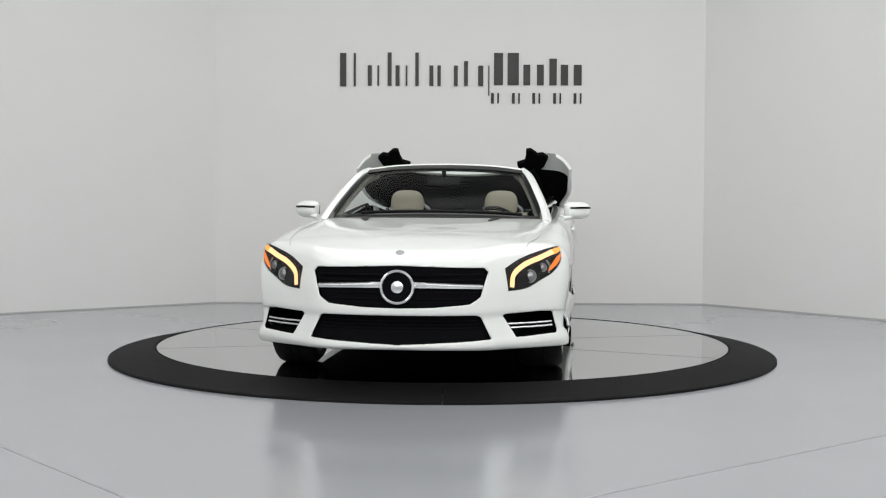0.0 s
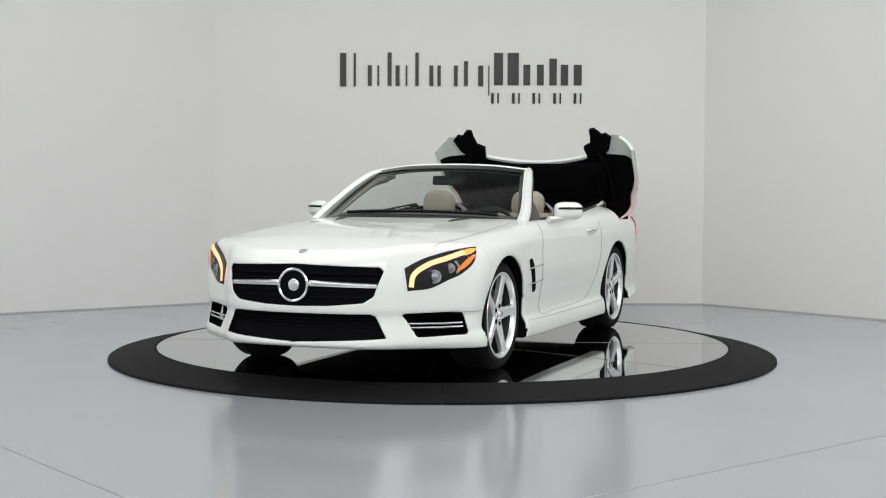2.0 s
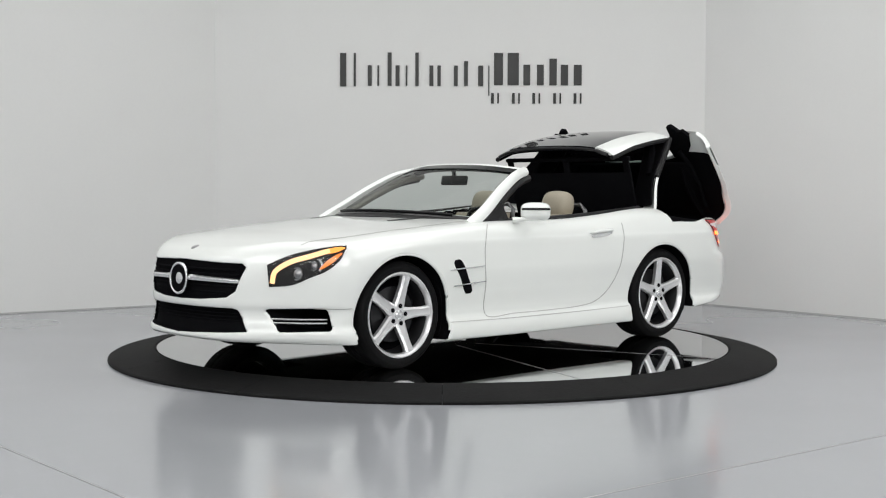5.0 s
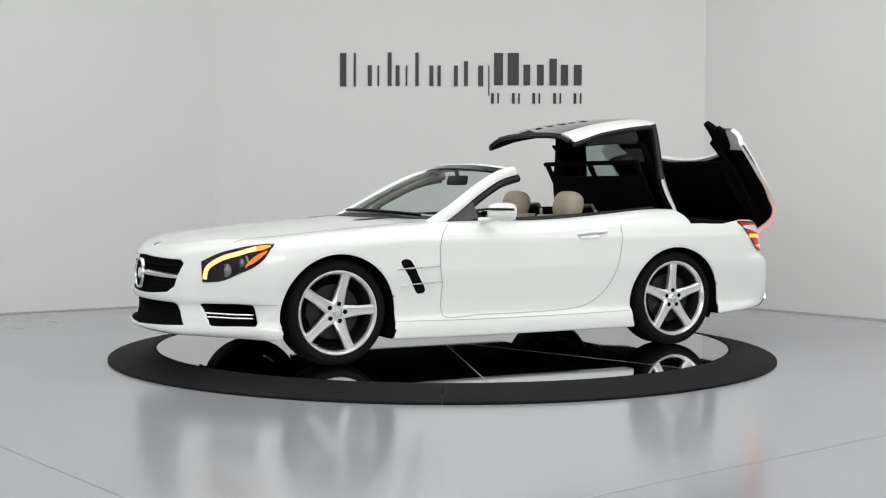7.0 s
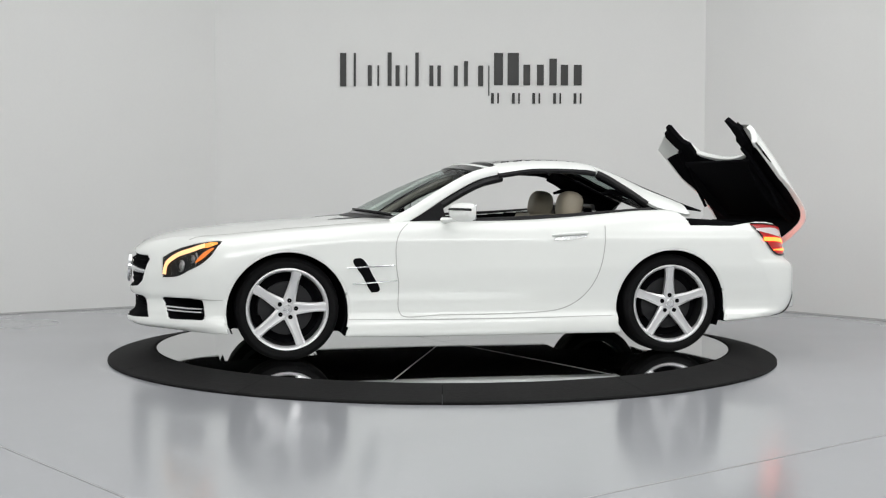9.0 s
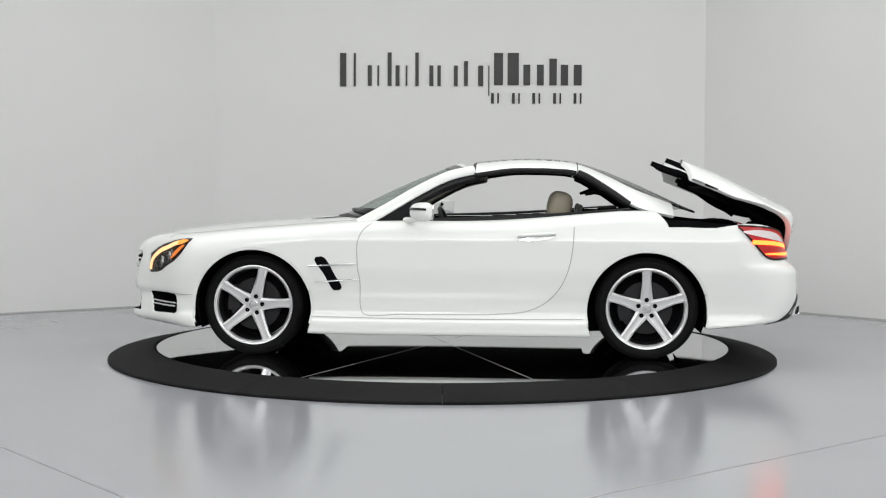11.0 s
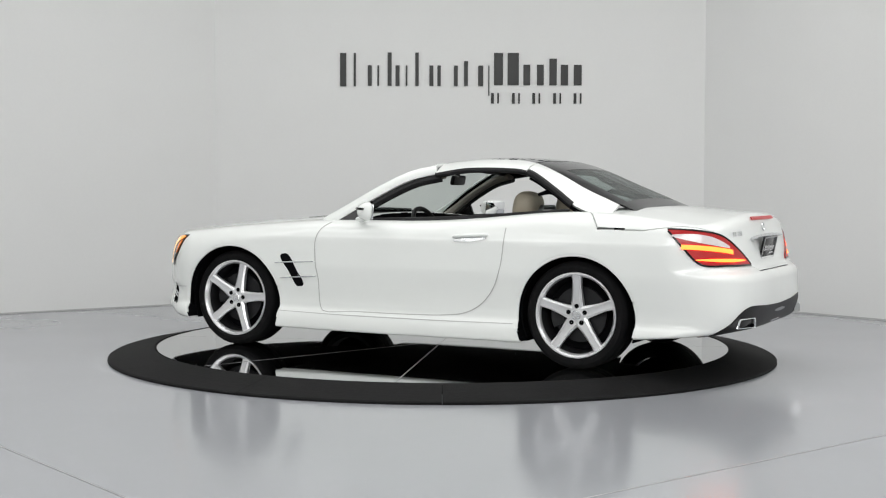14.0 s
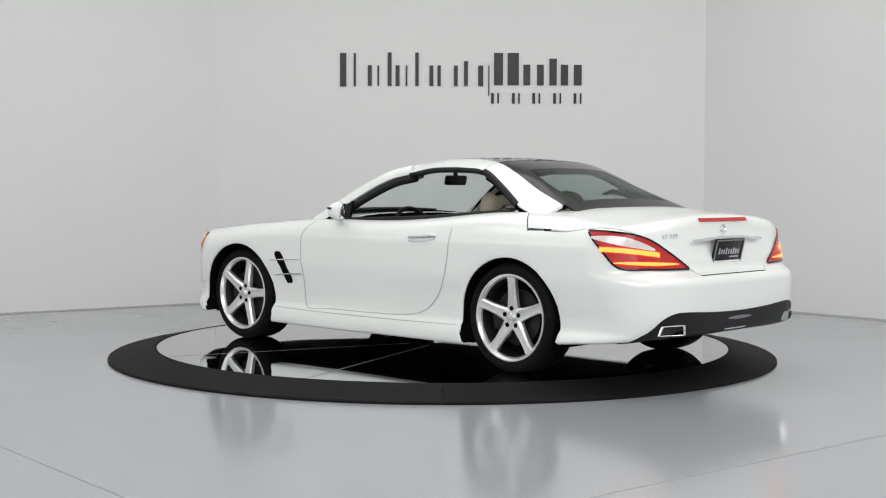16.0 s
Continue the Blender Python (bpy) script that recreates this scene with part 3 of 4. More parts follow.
for nm_, cut in (("screen_border", pts[:, :2] + out_), ("screen_border", pts[:, -2:] + out_), ("screen_border", np.stack([pts[0], pts[0] * 0.4 + pts[1] * 0.6]) + out_)):
    bm = bmesh.new()
    sheet(bm, cut.tolist(), 0.003)
    part(nm_, bm, GLOSS_BLACK, ws, "black printed border of the windscreen")

for sd in (1, -1):
    path = spline3([(0.60, 0.79, 0.868), (0.44, 0.765, 0.955), (0.20, 0.695, 1.098), (0.0, 0.634, 1.194), (-0.158, 0.582, 1.231)], 18)
    bm = bmesh.new()
    rows = []
    for i, p_ in enumerate(path):
        d = path[min(i + 1, 17)] - path[max(i - 1, 0)]
        d = Vector(d).normalized()
        out = Vector((0.25, 1, 0.25))
        out = (out - d * out.dot(d)).normalized()
        up = d.cross(out).normalized() * -1
        if up.z < 0:
            up = -up
        w = 0.046 - 0.008 * i / 17
        sec = [(-0.035, -w * 0.7), (0.004, -w * 0.8), (0.016, -w * 0.3), (0.014, w * 0.4), (0.0, w * 0.9), (-0.035, w * 0.8)]
        rows.append([Vector(p_) + out * a + up * b for a, b in sec])
    rows = [[(r.x, r.y * sd, r.z) for r in row] for row in rows]
    vs = grid(bm, rows, closed_v=True)
    bm.faces.new(vs[0])
    bm.faces.new(vs[-1])
    bmesh.ops.recalc_face_normals(bm, faces=bm.faces[:])
    pil = part("windscreen_pillar", bm, PAINT, car, smooth=50)
    bm = bmesh.new()
    low = path + np.array([-0.03, -0.012, -0.052])
    tube(bm, (low * [1, sd, 1]).tolist(), 0.028, 8)
    part("pillar_seal", bm, BLACK, pil, "black rubber window seal")
    bm = bmesh.new()
    low = path + np.array([-0.035, -0.055, -0.03])
    tube(bm, (low * [1, sd, 1]).tolist(), 0.034, 8, 0.8)
    part("pillar_cover", bm, TAUPE, pil, "taupe inner pillar cover")
bm = bmesh.new()
tube(bm, (spline3(HEAD, 17) + [-0.018, 0, 0.0]).tolist(), 0.020, 10, 0.8)
part("windscreen_header", bm, PAINT, car, smooth=50)
bm = bmesh.new()
tube(bm, (spline3(HEAD, 17) * [1, 0.96, 1] + [-0.04, 0, -0.022]).tolist(), 0.024, 8, 0.8)
part("header_trim", bm, BLACK, car, "black header trim over the windscreen")
bm = bmesh.new()
sheet(bm, bridge([(x + 0.07, y * 1.02, z - 0.012) for x, y, z in BASE], [(x - 0.012, y * 0.99, z + 0.006) for x, y, z in BASE], 25, 3).tolist(), 0.01)
part("cowl", bm, BLACK, car, "black cowl strip under the windscreen")

# front roof panel: dark glass with white rails and black lining; it rides on the rear section
bm = bmesh.new()
sheet(bm, roof_grid(-0.155, -0.842, lambda x: -glass_w(x) + 0.001, lambda x: glass_w(x) - 0.001, 20, 21), 0.02, flip=True)
roof_panel = part("roof_panel", bm, ROOFGLASS, car, "dark glass panel of the folding hard top", smooth=50)
for sd in (1, -1):
    bm = bmesh.new()
    sheet(bm, roof_grid(-0.165, -0.845, lambda x: sd * glass_w(x), lambda x: sd * rail_w(x), 20, 9), 0.022 * sd * -1)
    part("roof_rail", bm, PAINT, roof_panel, "white side rail of the folding hard top", smooth=50)
bm = bmesh.new()
pts = np.array(roof_grid(-0.17, -0.84, lambda x: -rail_w(x) * 0.965, lambda x: rail_w(x) * 0.965, 14, 21))
pts[..., 2] -= 0.034
sheet(bm, pts.tolist(), 0.014, flip=True)
lining = part("roof_lining", bm, LINING, roof_panel, "black roof lining", smooth=50)
bm = bmesh.new()
tube(bm, [tuple(Vector(roof_point(-0.155, 0.56 * k / 6)) - Vector((0, 0, 0.022))) for k in range(-6, 7)], 0.02, 8, 0.7)
part("front_seal", bm, BLACK, roof_panel, "black front edge seal")
for sd in (1, -1):
    bm = bmesh.new()
    tube(bm, [(x, sd * (float(rail_w(x)) - 0.012), float(rail_z(x)) - 0.016) for x in np.linspace(-0.16, -0.84, 12)], 0.02, 8)
    part("rail_seal", bm, BLACK, roof_panel, "black window seal along the rail")

# rear roof section: C pillars, rear window
bm = bmesh.new()
sheet(bm, roof_grid(-0.852, -1.02, lambda x: -glass_w(x), lambda x: glass_w(x), 8, 21), 0.012, flip=True)
rear_roof = part("rear_roof_section", bm, GLOSS_BLACK, car, "rear section of the folding hard top with its window", smooth=50)
for sd in (1, -1):
    bm = bmesh.new()
    sheet(bm, roof_grid(-0.852, -1.47, lambda x: sd * glass_w(x), lambda x: sd * rail_w(x), 22, 9), 0.02 * sd * -1)
    part("rear_pillar", bm, PAINT, rear_roof, "white rear pillar of the folding hard top", smooth=50)
bm = bmesh.new()
sheet(bm, roof_grid(-1.02, -1.47, lambda x: -glass_w(x) + 0.125, lambda x: glass_w(x) - 0.125, 20, 19), 0.006, flip=True)
rw = part("rear_window", bm, DARKGLASS, rear_roof, "tinted curved rear window", smooth=50)
rw.visible_shadow = False
bm = bmesh.new()
sheet(bm, roof_grid(-1.47, -1.625, lambda x: -glass_w(x) + 0.02, lambda x: glass_w(x) - 0.02, 4, 21), 0.012, flip=True)
for sd in (1, -1):
    sheet(bm, roof_grid(-1.02, -1.47, lambda x: sd * (glass_w(x) - 0.125), lambda x: sd * (glass_w(x) - 0.001), 20, 7), 0.012 * sd * -1)
part("window_border", bm, GLOSS_BLACK, rear_roof, "gloss black border round the rear window", smooth=50)
for sd in (1, -1):
    bm = bmesh.new()
    xs = np.linspace(-0.85, -1.19, 14)
    tube(bm, [(x, sd * (float(rail_w(x)) - 0.015), float(rail_z(x)) - 0.012) for x in xs], 0.024, 8)
    part("pillar_lining", bm, BLACK, rear_roof, "black seal inside the rear pillar")
    bm = bmesh.new()
    pts = np.array(roof_grid(-0.86, -1.42, lambda x: sd * (glass_w(x) - 0.10), lambda x: sd * (rail_w(x) - 0.012), 14, 9))
    pts[..., 2] -= 0.05
    sheet(bm, pts.tolist(), 0.012 * sd * -1)
    part("pillar_trim", bm, LINING, rear_roof, "black inner trim of the rear pillar", smooth=50)

# folding links inside the rear section
for sd in (1, -1):
    bm = bmesh.new()
    tube(bm, [(-0.90, sd * 0.575, 1.070), (-0.97, sd * 0.575, 1.090), (-1.06, sd * 0.58, 1.075), (-1.16, sd * 0.60, 1.035)], [0.016, 0.030, 0.032, 0.022], 8, 0.6)
    part("roof_link", bm, LINING, rear_roof, "black folding link of the hard top")

# side windows: fixed quarter frames and the belt seals
for sd in (1, -1):
    bm = bmesh.new()
    tube(bm, [(x, sd * yy, zz) for x, yy, zz in spline3([(0.44, 0.775, 0.885), (0.0, 0.785, 0.895), (-0.5, 0.79, 0.915), (-1.0, 0.785, 0.950), (-1.19, 0.770, 0.964)], 24)], 0.02, 8)
    part("belt_seal", bm, BLACK, car, "black rubber seal along the window line")

for y0, y1 in ((0.62, 0.02), (0.05, -0.50)):
    bm = bmesh.new()
    pth = [Vector(b) for b in spline3(BASE, 41) if min(y0, y1) <= b[1] <= max(y0, y1)]
    tube(bm, [p_ + Vector((-0.03, 0, 0.028)) for p_ in pth], 0.008, 6)
    part("wiper", bm, BLACK, car, "black wiper blade resting under the windscreen")


# ---------- lamps, grille, trim on the body ----------
def mirror_y(pts, sd):
    return [(x, y * sd * 1.018, z) for x, y, z in pts]


def body_patch(name, low, high, material, parent, lift=0.003, thick=0.004, nu=24, nv=8, label="", f=hull):
    """A thin panel between two curves, laid on the car's skin."""
    pts = bridge(low, high, nu, nv)
    flat, _ = on_body(pts.reshape(-1, 3), lift, f)
    pts = flat.reshape(pts.shape)
    mid_ = pts[nv // 2, nu // 2]
    n = np.cross(pts[nv // 2 + 1, nu // 2] - mid_, pts[nv // 2, nu // 2 + 1] - mid_)
    g = gradient(hull, mid_[None])[0]
    bm = bmesh.new()
    sheet(bm, pts.tolist(), thick, flip=float(n @ g) < 0)
    return part(name, bm, material, parent, label, smooth=50)


def ribbon(name, path, width, material, parent, lift=0.0012, n=30, label="", taper=False, thick=0.002, f=hull):
    """A narrow strip along a path on the skin."""
    c_, g = on_body(spline3(path, n), lift, f)
    t = np.gradient(c_, axis=0)
    s = np.cross(g, t)
    s /= np.linalg.norm(s, axis=1)[:, None] + 1e-9
    w = np.full(n, width / 2)
    if taper:
        w *= np.sin(np.linspace(0.25, math.pi - 0.25, n))
    rows = [(c_ - s * w[:, None]), c_ + g * 0.0006, (c_ + s * w[:, None])]
    bm = bmesh.new()
    sheet(bm, np.array(rows).tolist(), thick)
    return part(name, bm, material, parent, label, smooth=50)


def bars(bm, items, thick=0.002):
    for x0, x1, y0, y1 in items:
        box(bm, x0, x1, y0, y1, 0, thick)


for sd in (1, -1):
    # headlamp
    low = mirror_y([(2.069, 0.593, 0.527), (1.978, 0.692, 0.540), (1.899, 0.771, 0.585), (1.832, 0.830, 0.622), (1.762, 0.874, 0.690), (1.712, 0.862, 0.754)], sd)
    high = mirror_y([(2.070, 0.574, 0.656), (1.987, 0.646, 0.705), (1.865, 0.753, 0.746), (1.780, 0.815, 0.760), (1.702, 0.858, 0.769)], sd)
    lamp = body_patch("headlamp", low, high, BLACK, car, 0.003, 0.012, 30, 12, "dark headlamp with a lit warm running light strip")
    ribbon("running_light", mirror_y([(2.056, 0.607, 0.548), (2.042, 0.613, 0.612), (1.980, 0.666, 0.668), (1.885, 0.757, 0.708), (1.800, 0.822, 0.736)], sd),
           0.029, DRL, lamp, 0.009, 30, "glowing warm white light strip", thick=0.004)
    ribbon("indicator", mirror_y([(1.830, 0.798, 0.722), (1.780, 0.835, 0.738), (1.725, 0.862, 0.750)], sd), 0.032, AMBER, lamp, 0.008, 16, "amber indicator corner", taper=True, thick=0.004)
    ribbon("side_marker", mirror_y([(1.862, 0.806, 0.632), (1.808, 0.842, 0.680), (1.750, 0.868, 0.722)], sd), 0.030, MARKER, lamp, 0.008, 16, "red-orange side reflector with a glow put into its colour", taper=True, thick=0.004)
    for cx, cy, cz, r in ((1.952, 0.720, 0.605, 0.038), (1.880, 0.790, 0.652, 0.026)):
        base, nn = on_body([(cx, cy * sd, cz)], -0.004)
        bm = bmesh.new()
        lathe(bm, [(0.0005, 0.016), (r * 0.45, 0.013), (r * 0.8, 0.006), (r * 0.84, 0.012), (r, 0.012), (r * 1.06, 0.0), (0.0005, 0.0)], 28, "z", closed=False)
        turn = Vector((1, 0.45 * sd, 0.12)).to_track_quat("Z", "Y").to_matrix().to_4x4()
        part("projector", bm, STEEL, lamp, "round steel-rimmed projector lens", pose_m=Matrix.Translation(base[0]) @ turn)
    ribbon("reflector", mirror_y([(1.852, 0.788, 0.690), (1.842, 0.805, 0.655), (1.858, 0.800, 0.620)], sd), 0.012, STEEL, lamp, 0.007, 14, "bright reflector blade", thick=0.003)
    cover = body_patch("lamp_cover", low, high, LENS, lamp, 0.014, 0.002, 26, 8, "clear lamp cover")
    cover.visible_shadow = False

    # side intake fins
    for k, zf in enumerate((0.344, 0.322)):
        pth = mirror_y([(2.095 - 0.012 * k, 0.562 + 0.03 * k, zf), (2.01, 0.665, zf - 0.002), (1.92, 0.76, zf - 0.004), (1.838, 0.838, zf - 0.004)], sd)
        c_, g_ = on_body(spline3(pth, 18), -0.012)
        bm = bmesh.new()
        tube(bm, c_.tolist(), 0.0085, 8, 0.8)
        part("intake_fin", bm, SATIN, car, "silver fin in the side air intake")
    # The shade of the bumper's crease, laid on as a thin grey strip.
    ribbon("bumper_crease_shade", mirror_y([(1.886, 0.774, 0.405), (1.80, 0.845, 0.404), (1.700, 0.898, 0.400)], sd), 0.005, GAP_AND_CREASE, car, 0.0008, 18, taper=True)
    # wing vent with two chrome bars
    body_patch("wing_vent", mirror_y([(0.752, 0.89, 0.436), (0.764, 0.89, 0.450), (0.812, 0.895, 0.540), (0.876, 0.91, 0.645), (0.866, 0.91, 0.656)], sd),
               mirror_y([(0.712, 0.89, 0.438), (0.698, 0.89, 0.452), (0.746, 0.895, 0.545), (0.812, 0.91, 0.652), (0.830, 0.91, 0.660)], sd), LINING, car, 0.003, 0.006, 14, 5, "black slanted side air vent")
    for z0, z1, xa, xb in ((0.596, 0.611, 0.915, 0.604), (0.493, 0.512, 0.877, 0.585)):
        ribbon("vent_bar", mirror_y([(xa, 0.905, z0), ((xa + xb) / 2, 0.905, (z0 + z1) / 2), (xb, 0.905, z1)], sd), 0.007, CHROME, car, 0.007, 16, "chrome vent bar", taper=True, thick=0.005)
    # door gap, handle
    ribbon("door_gap", mirror_y([(0.505, 0.835, 0.872), (0.560, 0.885, 0.83), (0.592, 0.90, 0.756), (0.594, 0.905, 0.62), (0.577, 0.90, 0.50), (0.556, 0.888, 0.285), (0.30, 0.885, 0.283), (-0.10, 0.885, 0.284),
                                 (-0.38, 0.885, 0.292), (-0.53, 0.885, 0.312), (-0.645, 0.89, 0.370), (-0.735, 0.90, 0.47), (-0.790, 0.91, 0.60), (-0.812, 0.915, 0.72), (-0.822, 0.885, 0.86)], sd), 0.005, GAP_AND_CREASE, car, 0.001, 90)
    # No hollow is cut; a satin strip paints the grip's shade on the skin.
    ribbon("handle_shade", mirror_y([(-0.465, 0.90, 0.772), (-0.58, 0.90, 0.782), (-0.69, 0.90, 0.792)], sd), 0.034, SATIN, car, 0.0035, 18, "satin strip standing in for the shade of the grip recess", taper=True)
    c_, g_ = on_body(spline3(mirror_y([(-0.455, 0.90, 0.798), (-0.575, 0.90, 0.805), (-0.70, 0.90, 0.812)], sd), 14), 0.016)
    c_[0] -= g_[0] * 0.016
    c_[-1] -= g_[-1] * 0.016
    bm = bmesh.new()
    tube(bm, c_.tolist(), [0.008] + [0.013] * 12 + [0.008], 10, 0.9)
    part("door_handle", bm, PAINT, car, "white door handle", smooth=50)
    ribbon("bonnet_gap", mirror_y([(0.55, 0.72, 0.90), (0.9, 0.745, 0.875), (1.3, 0.75, 0.845), (1.62, 0.735, 0.80), (1.90, 0.68, 0.765)], sd), 0.004, GAP_AND_CREASE, car, 0.001, 30)
    ribbon("bonnet_vent", mirror_y([(0.98, 0.40, 0.89), (0.86, 0.42, 0.90), (0.72, 0.46, 0.905)], sd), 0.05, BLACK, car, 0.002, 14, "black louvre in the bonnet", taper=True)
    ribbon("sill_edge", mirror_y([(0.90, 0.90, 0.262), (0.3, 0.89, 0.250), (-0.4, 0.89, 0.250), (-0.88, 0.91, 0.262)], sd), 0.006, GAP_AND_CREASE, car, 0.0005, 30, taper=True)

    # rolled white edges of the wheel arches
    for ax, r in ((AXLE_F, 0.395), (AXLE_R, 0.392)):
        a = np.linspace(math.radians(-14), math.radians(194), 64)
        px, pz = ax + r * np.cos(a), 0.312 + r * np.sin(a)
        near, far = np.full(64, 0.6), np.full(64, 1.1)
        for _ in range(24):
            half_y = (near + far) / 2
            inside = hull(px, half_y, pz) < 0
            near, far = np.where(inside, half_y, near), np.where(inside, far, half_y)
        bm = bmesh.new()
        tube(bm, [(x, sd * (y - 0.009), z) for x, y, z in zip(px, near, pz)], 0.0085, 8)
        part("arch_edge", bm, PAINT, car, smooth=60)

    # tail lamp
    low = mirror_y([(-1.872, 0.879, 0.858), (-1.959, 0.900, 0.776), (-2.063, 0.871, 0.669), (-2.200, 0.719, 0.657), (-2.249, 0.446, 0.647)], sd)
    high = mirror_y([(-1.867, 0.876, 0.873), (-2.042, 0.845, 0.865), (-2.164, 0.720, 0.827), (-2.217, 0.568, 0.736), (-2.252, 0.440, 0.655)], sd)
    tl = body_patch("tail_lamp", low, high, RED, car, 0.004, 0.03, 30, 10, "red and clear tail lamp with two lit orange bars")
    for edge in (high, low):
        ribbon("lamp_edge", edge, 0.011, GLOSS_BLACK, tl, 0.006, 30, "dark red lamp edge")
    ribbon("clear_band", mirror_y([(-1.900, 0.900, 0.834), (-2.033, 0.866, 0.822), (-2.133, 0.789, 0.798), (-2.187, 0.686, 0.764)], sd), 0.050, CLEARLAMP, tl, 0.006, 24, "clear upper lens", taper=True)
    ribbon("tail_light_bar", mirror_y([(-1.959, 0.900, 0.769), (-2.059, 0.862, 0.765), (-2.144, 0.785, 0.754), (-2.199, 0.663, 0.735)], sd), 0.027, REDGLOW, tl, 0.007, 24, "glowing orange light bar")
    ribbon("tail_light_bar", mirror_y([(-2.043, 0.878, 0.693), (-2.145, 0.804, 0.691), (-2.204, 0.690, 0.686), (-2.235, 0.528, 0.681)], sd), 0.020, REDGLOW, tl, 0.007, 24, "glowing orange light bar", taper=True)

    # exhaust tip
    bm = bmesh.new()
    outl = [(-0.095, -0.030), (0.102, -0.027), (0.074, 0.029), (-0.092, 0.031)]
    rows = []
    for sc, xo in ((1.0, 0.02), (1.0, -0.018), (0.82, -0.020), (0.80, 0.05)):
        rows.append([(xo, a * sc, b * sc) for a, b in outl])
    grid(bm, rows, closed_v=True)
    bmesh.ops.bevel(bm, geom=[e for e in bm.edges], offset=0.004, segments=2, affect="EDGES")
    bmesh.ops.recalc_face_normals(bm, faces=bm.faces[:])
    b_, g_ = on_body([(-2.27, 0.665 * sd, 0.314)], 0.006)
    ex = part("exhaust_tip", bm, CHROME, car, "chrome trapezoid exhaust tip",
              pose_m=Matrix.Translation(b_[0]) @ pose(0, 0, 0, 0, 0, -20 * sd) @ Matrix.Diagonal((1, sd, 1, 1)))
    # A black block stands in for the shade inside the pipe.
    bm = bmesh.new()
    box(bm, 0.012, 0.03, -0.07, 0.060, -0.022, 0.022)
    part("exhaust_hole_shade", bm, LINING, ex)

    # door mirror
    bm = bmesh.new()
    bmesh.ops.create_uvsphere(bm, u_segments=28, v_segments=18, radius=1)
    for v in bm.verts:
        x, y, z = v.co
        s = 1.0 if x > 0 else 0.40
        sq = lambda a, e: math.copysign(abs(a) ** e, a)
        v.co = (sq(x, 0.75) * 0.068 * s, sq(y, 0.6) * 0.100, sq(z, 0.6) * 0.062 * (1.0 - 0.25 * max(x, 0)))
    dm = part("door_mirror", bm, PAINT, car, "white door mirror housing", pose_m=pose(0.158, 0.963 * sd, 0.955, 0, -4, 36 * sd), smooth=60)
    bm = bmesh.new()
    box(bm, -0.033, -0.022, -0.084, 0.084, -0.050, 0.050, 0.006)
    part("mirror_glass", bm, CHROME, dm, "silver mirror glass")
    bm = bmesh.new()
    tube(bm, [(0.0725 * math.cos(a) ** 0.75, 0.1015 * math.sin(a), 0.014) for a in np.linspace(-0.95, 1.2, 14)], 0.0085, 6)
    part("mirror_indicator", bm, GLOSS_BLACK, dm, "dark indicator slot")
    bm = bmesh.new()
    tube(bm, [(0.0, -0.03 * sd, -0.035), (0.02, -0.08 * sd, -0.052), (0.03, -0.15 * sd, -0.058)], [0.03, 0.026, 0.034], 10, 0.6)
    part("mirror_arm", bm, PAINT, dm)
    # window corner triangle
    bm = bmesh.new()
    tri = [(0.50, 0.80, 0.880), (0.24, 0.795, 0.900), (0.26, 0.745, 1.020)]
    f0 = [bm.verts.new((x, y * sd, z)) for x, y, z in tri]
    f1 = [bm.verts.new((x, (y - 0.02) * sd, z)) for x, y, z in tri]
    bm.faces.new(f0)
    bm.faces.new(f1[::-1])
    for k in range(3):
        bm.faces.new((f0[k], f1[k], f1[(k + 1) % 3], f0[(k + 1) % 3]))
    bmesh.ops.recalc_face_normals(bm, faces=bm.faces[:])
    part("window_corner", bm, GLOSS_BLACK, car, "black corner panel behind the mirror", smooth=0)

# bonnet front edge
bm = bmesh.new()
b_, g_ = on_body([(2.180, 0, 0.735)], 0.001)
lathe(bm, [(0.0005, 0.004), (0.020, 0.003), (0.026, 0.0), (0.026, -0.004), (0.0005, -0.004)], 24, "z", closed=False)
part("bonnet_badge", bm, STEEL, car, "small round metal badge", pose_m=Matrix.Translation(b_[0]) @ Vector(g_[0]).to_track_quat("Z", "Y").to_matrix().to_4x4())


# radiator grille
def nose_x(y, z, back=0.0):
    return float(nose(z) - front_bow(abs(y))) - back


bm = bmesh.new()
rows = []
for k in range(41):
    y = -0.47 + 0.94 * k / 40
    zc = 0.565 - 0.012 * (abs(y) / 0.47) ** 2 + 0.004
    h = 0.013 + 0.006 * (1 - abs(y) / 0.47)
    x = nose_x(y, 0.56, 0.012)
    rows.append([(x, y, zc + h), (x + 0.010, y, zc + h * 0.3), (x + 0.006, y, zc - h * 0.8), (x - 0.02, y, zc - h), (x - 0.03, y, zc + h)])
vs = grid(bm, rows, closed_v=True)
bm.faces.new(vs[0])
bm.faces.new(vs[-1])
bmesh.ops.recalc_face_normals(bm, faces=bm.faces[:])
grille = part("radiator_grille", bm, SATIN, car, "wide silver cross bar in a black grille", smooth=50)
for zc, back in ((0.625, 0.026), (0.595, 0.026), (0.525, 0.026), (0.49, 0.026)):
    half_w = 0.46 - 0.12 * max(0, (0.53 - zc) / 0.06)
    bm = bmesh.new()
    tube(bm, [(nose_x(y, 0.56, back), y, zc) for y in np.linspace(-half_w, half_w, 25)], 0.0075, 6)
    part("grille_slat", bm, LINING, grille, "black grille slat")
bm = bmesh.new()
lathe(bm, [(0.080, 0.0), (0.083, 0.010), (0.090, 0.014), (0.097, 0.010), (0.099, 0.0), (0.097, -0.012), (0.083, -0.012)], 48, "x")
part("emblem_ring", bm, CHROME, grille, "round chrome emblem ring", pose_m=pose(2.298, 0, 0.560, 0, -3, 0))
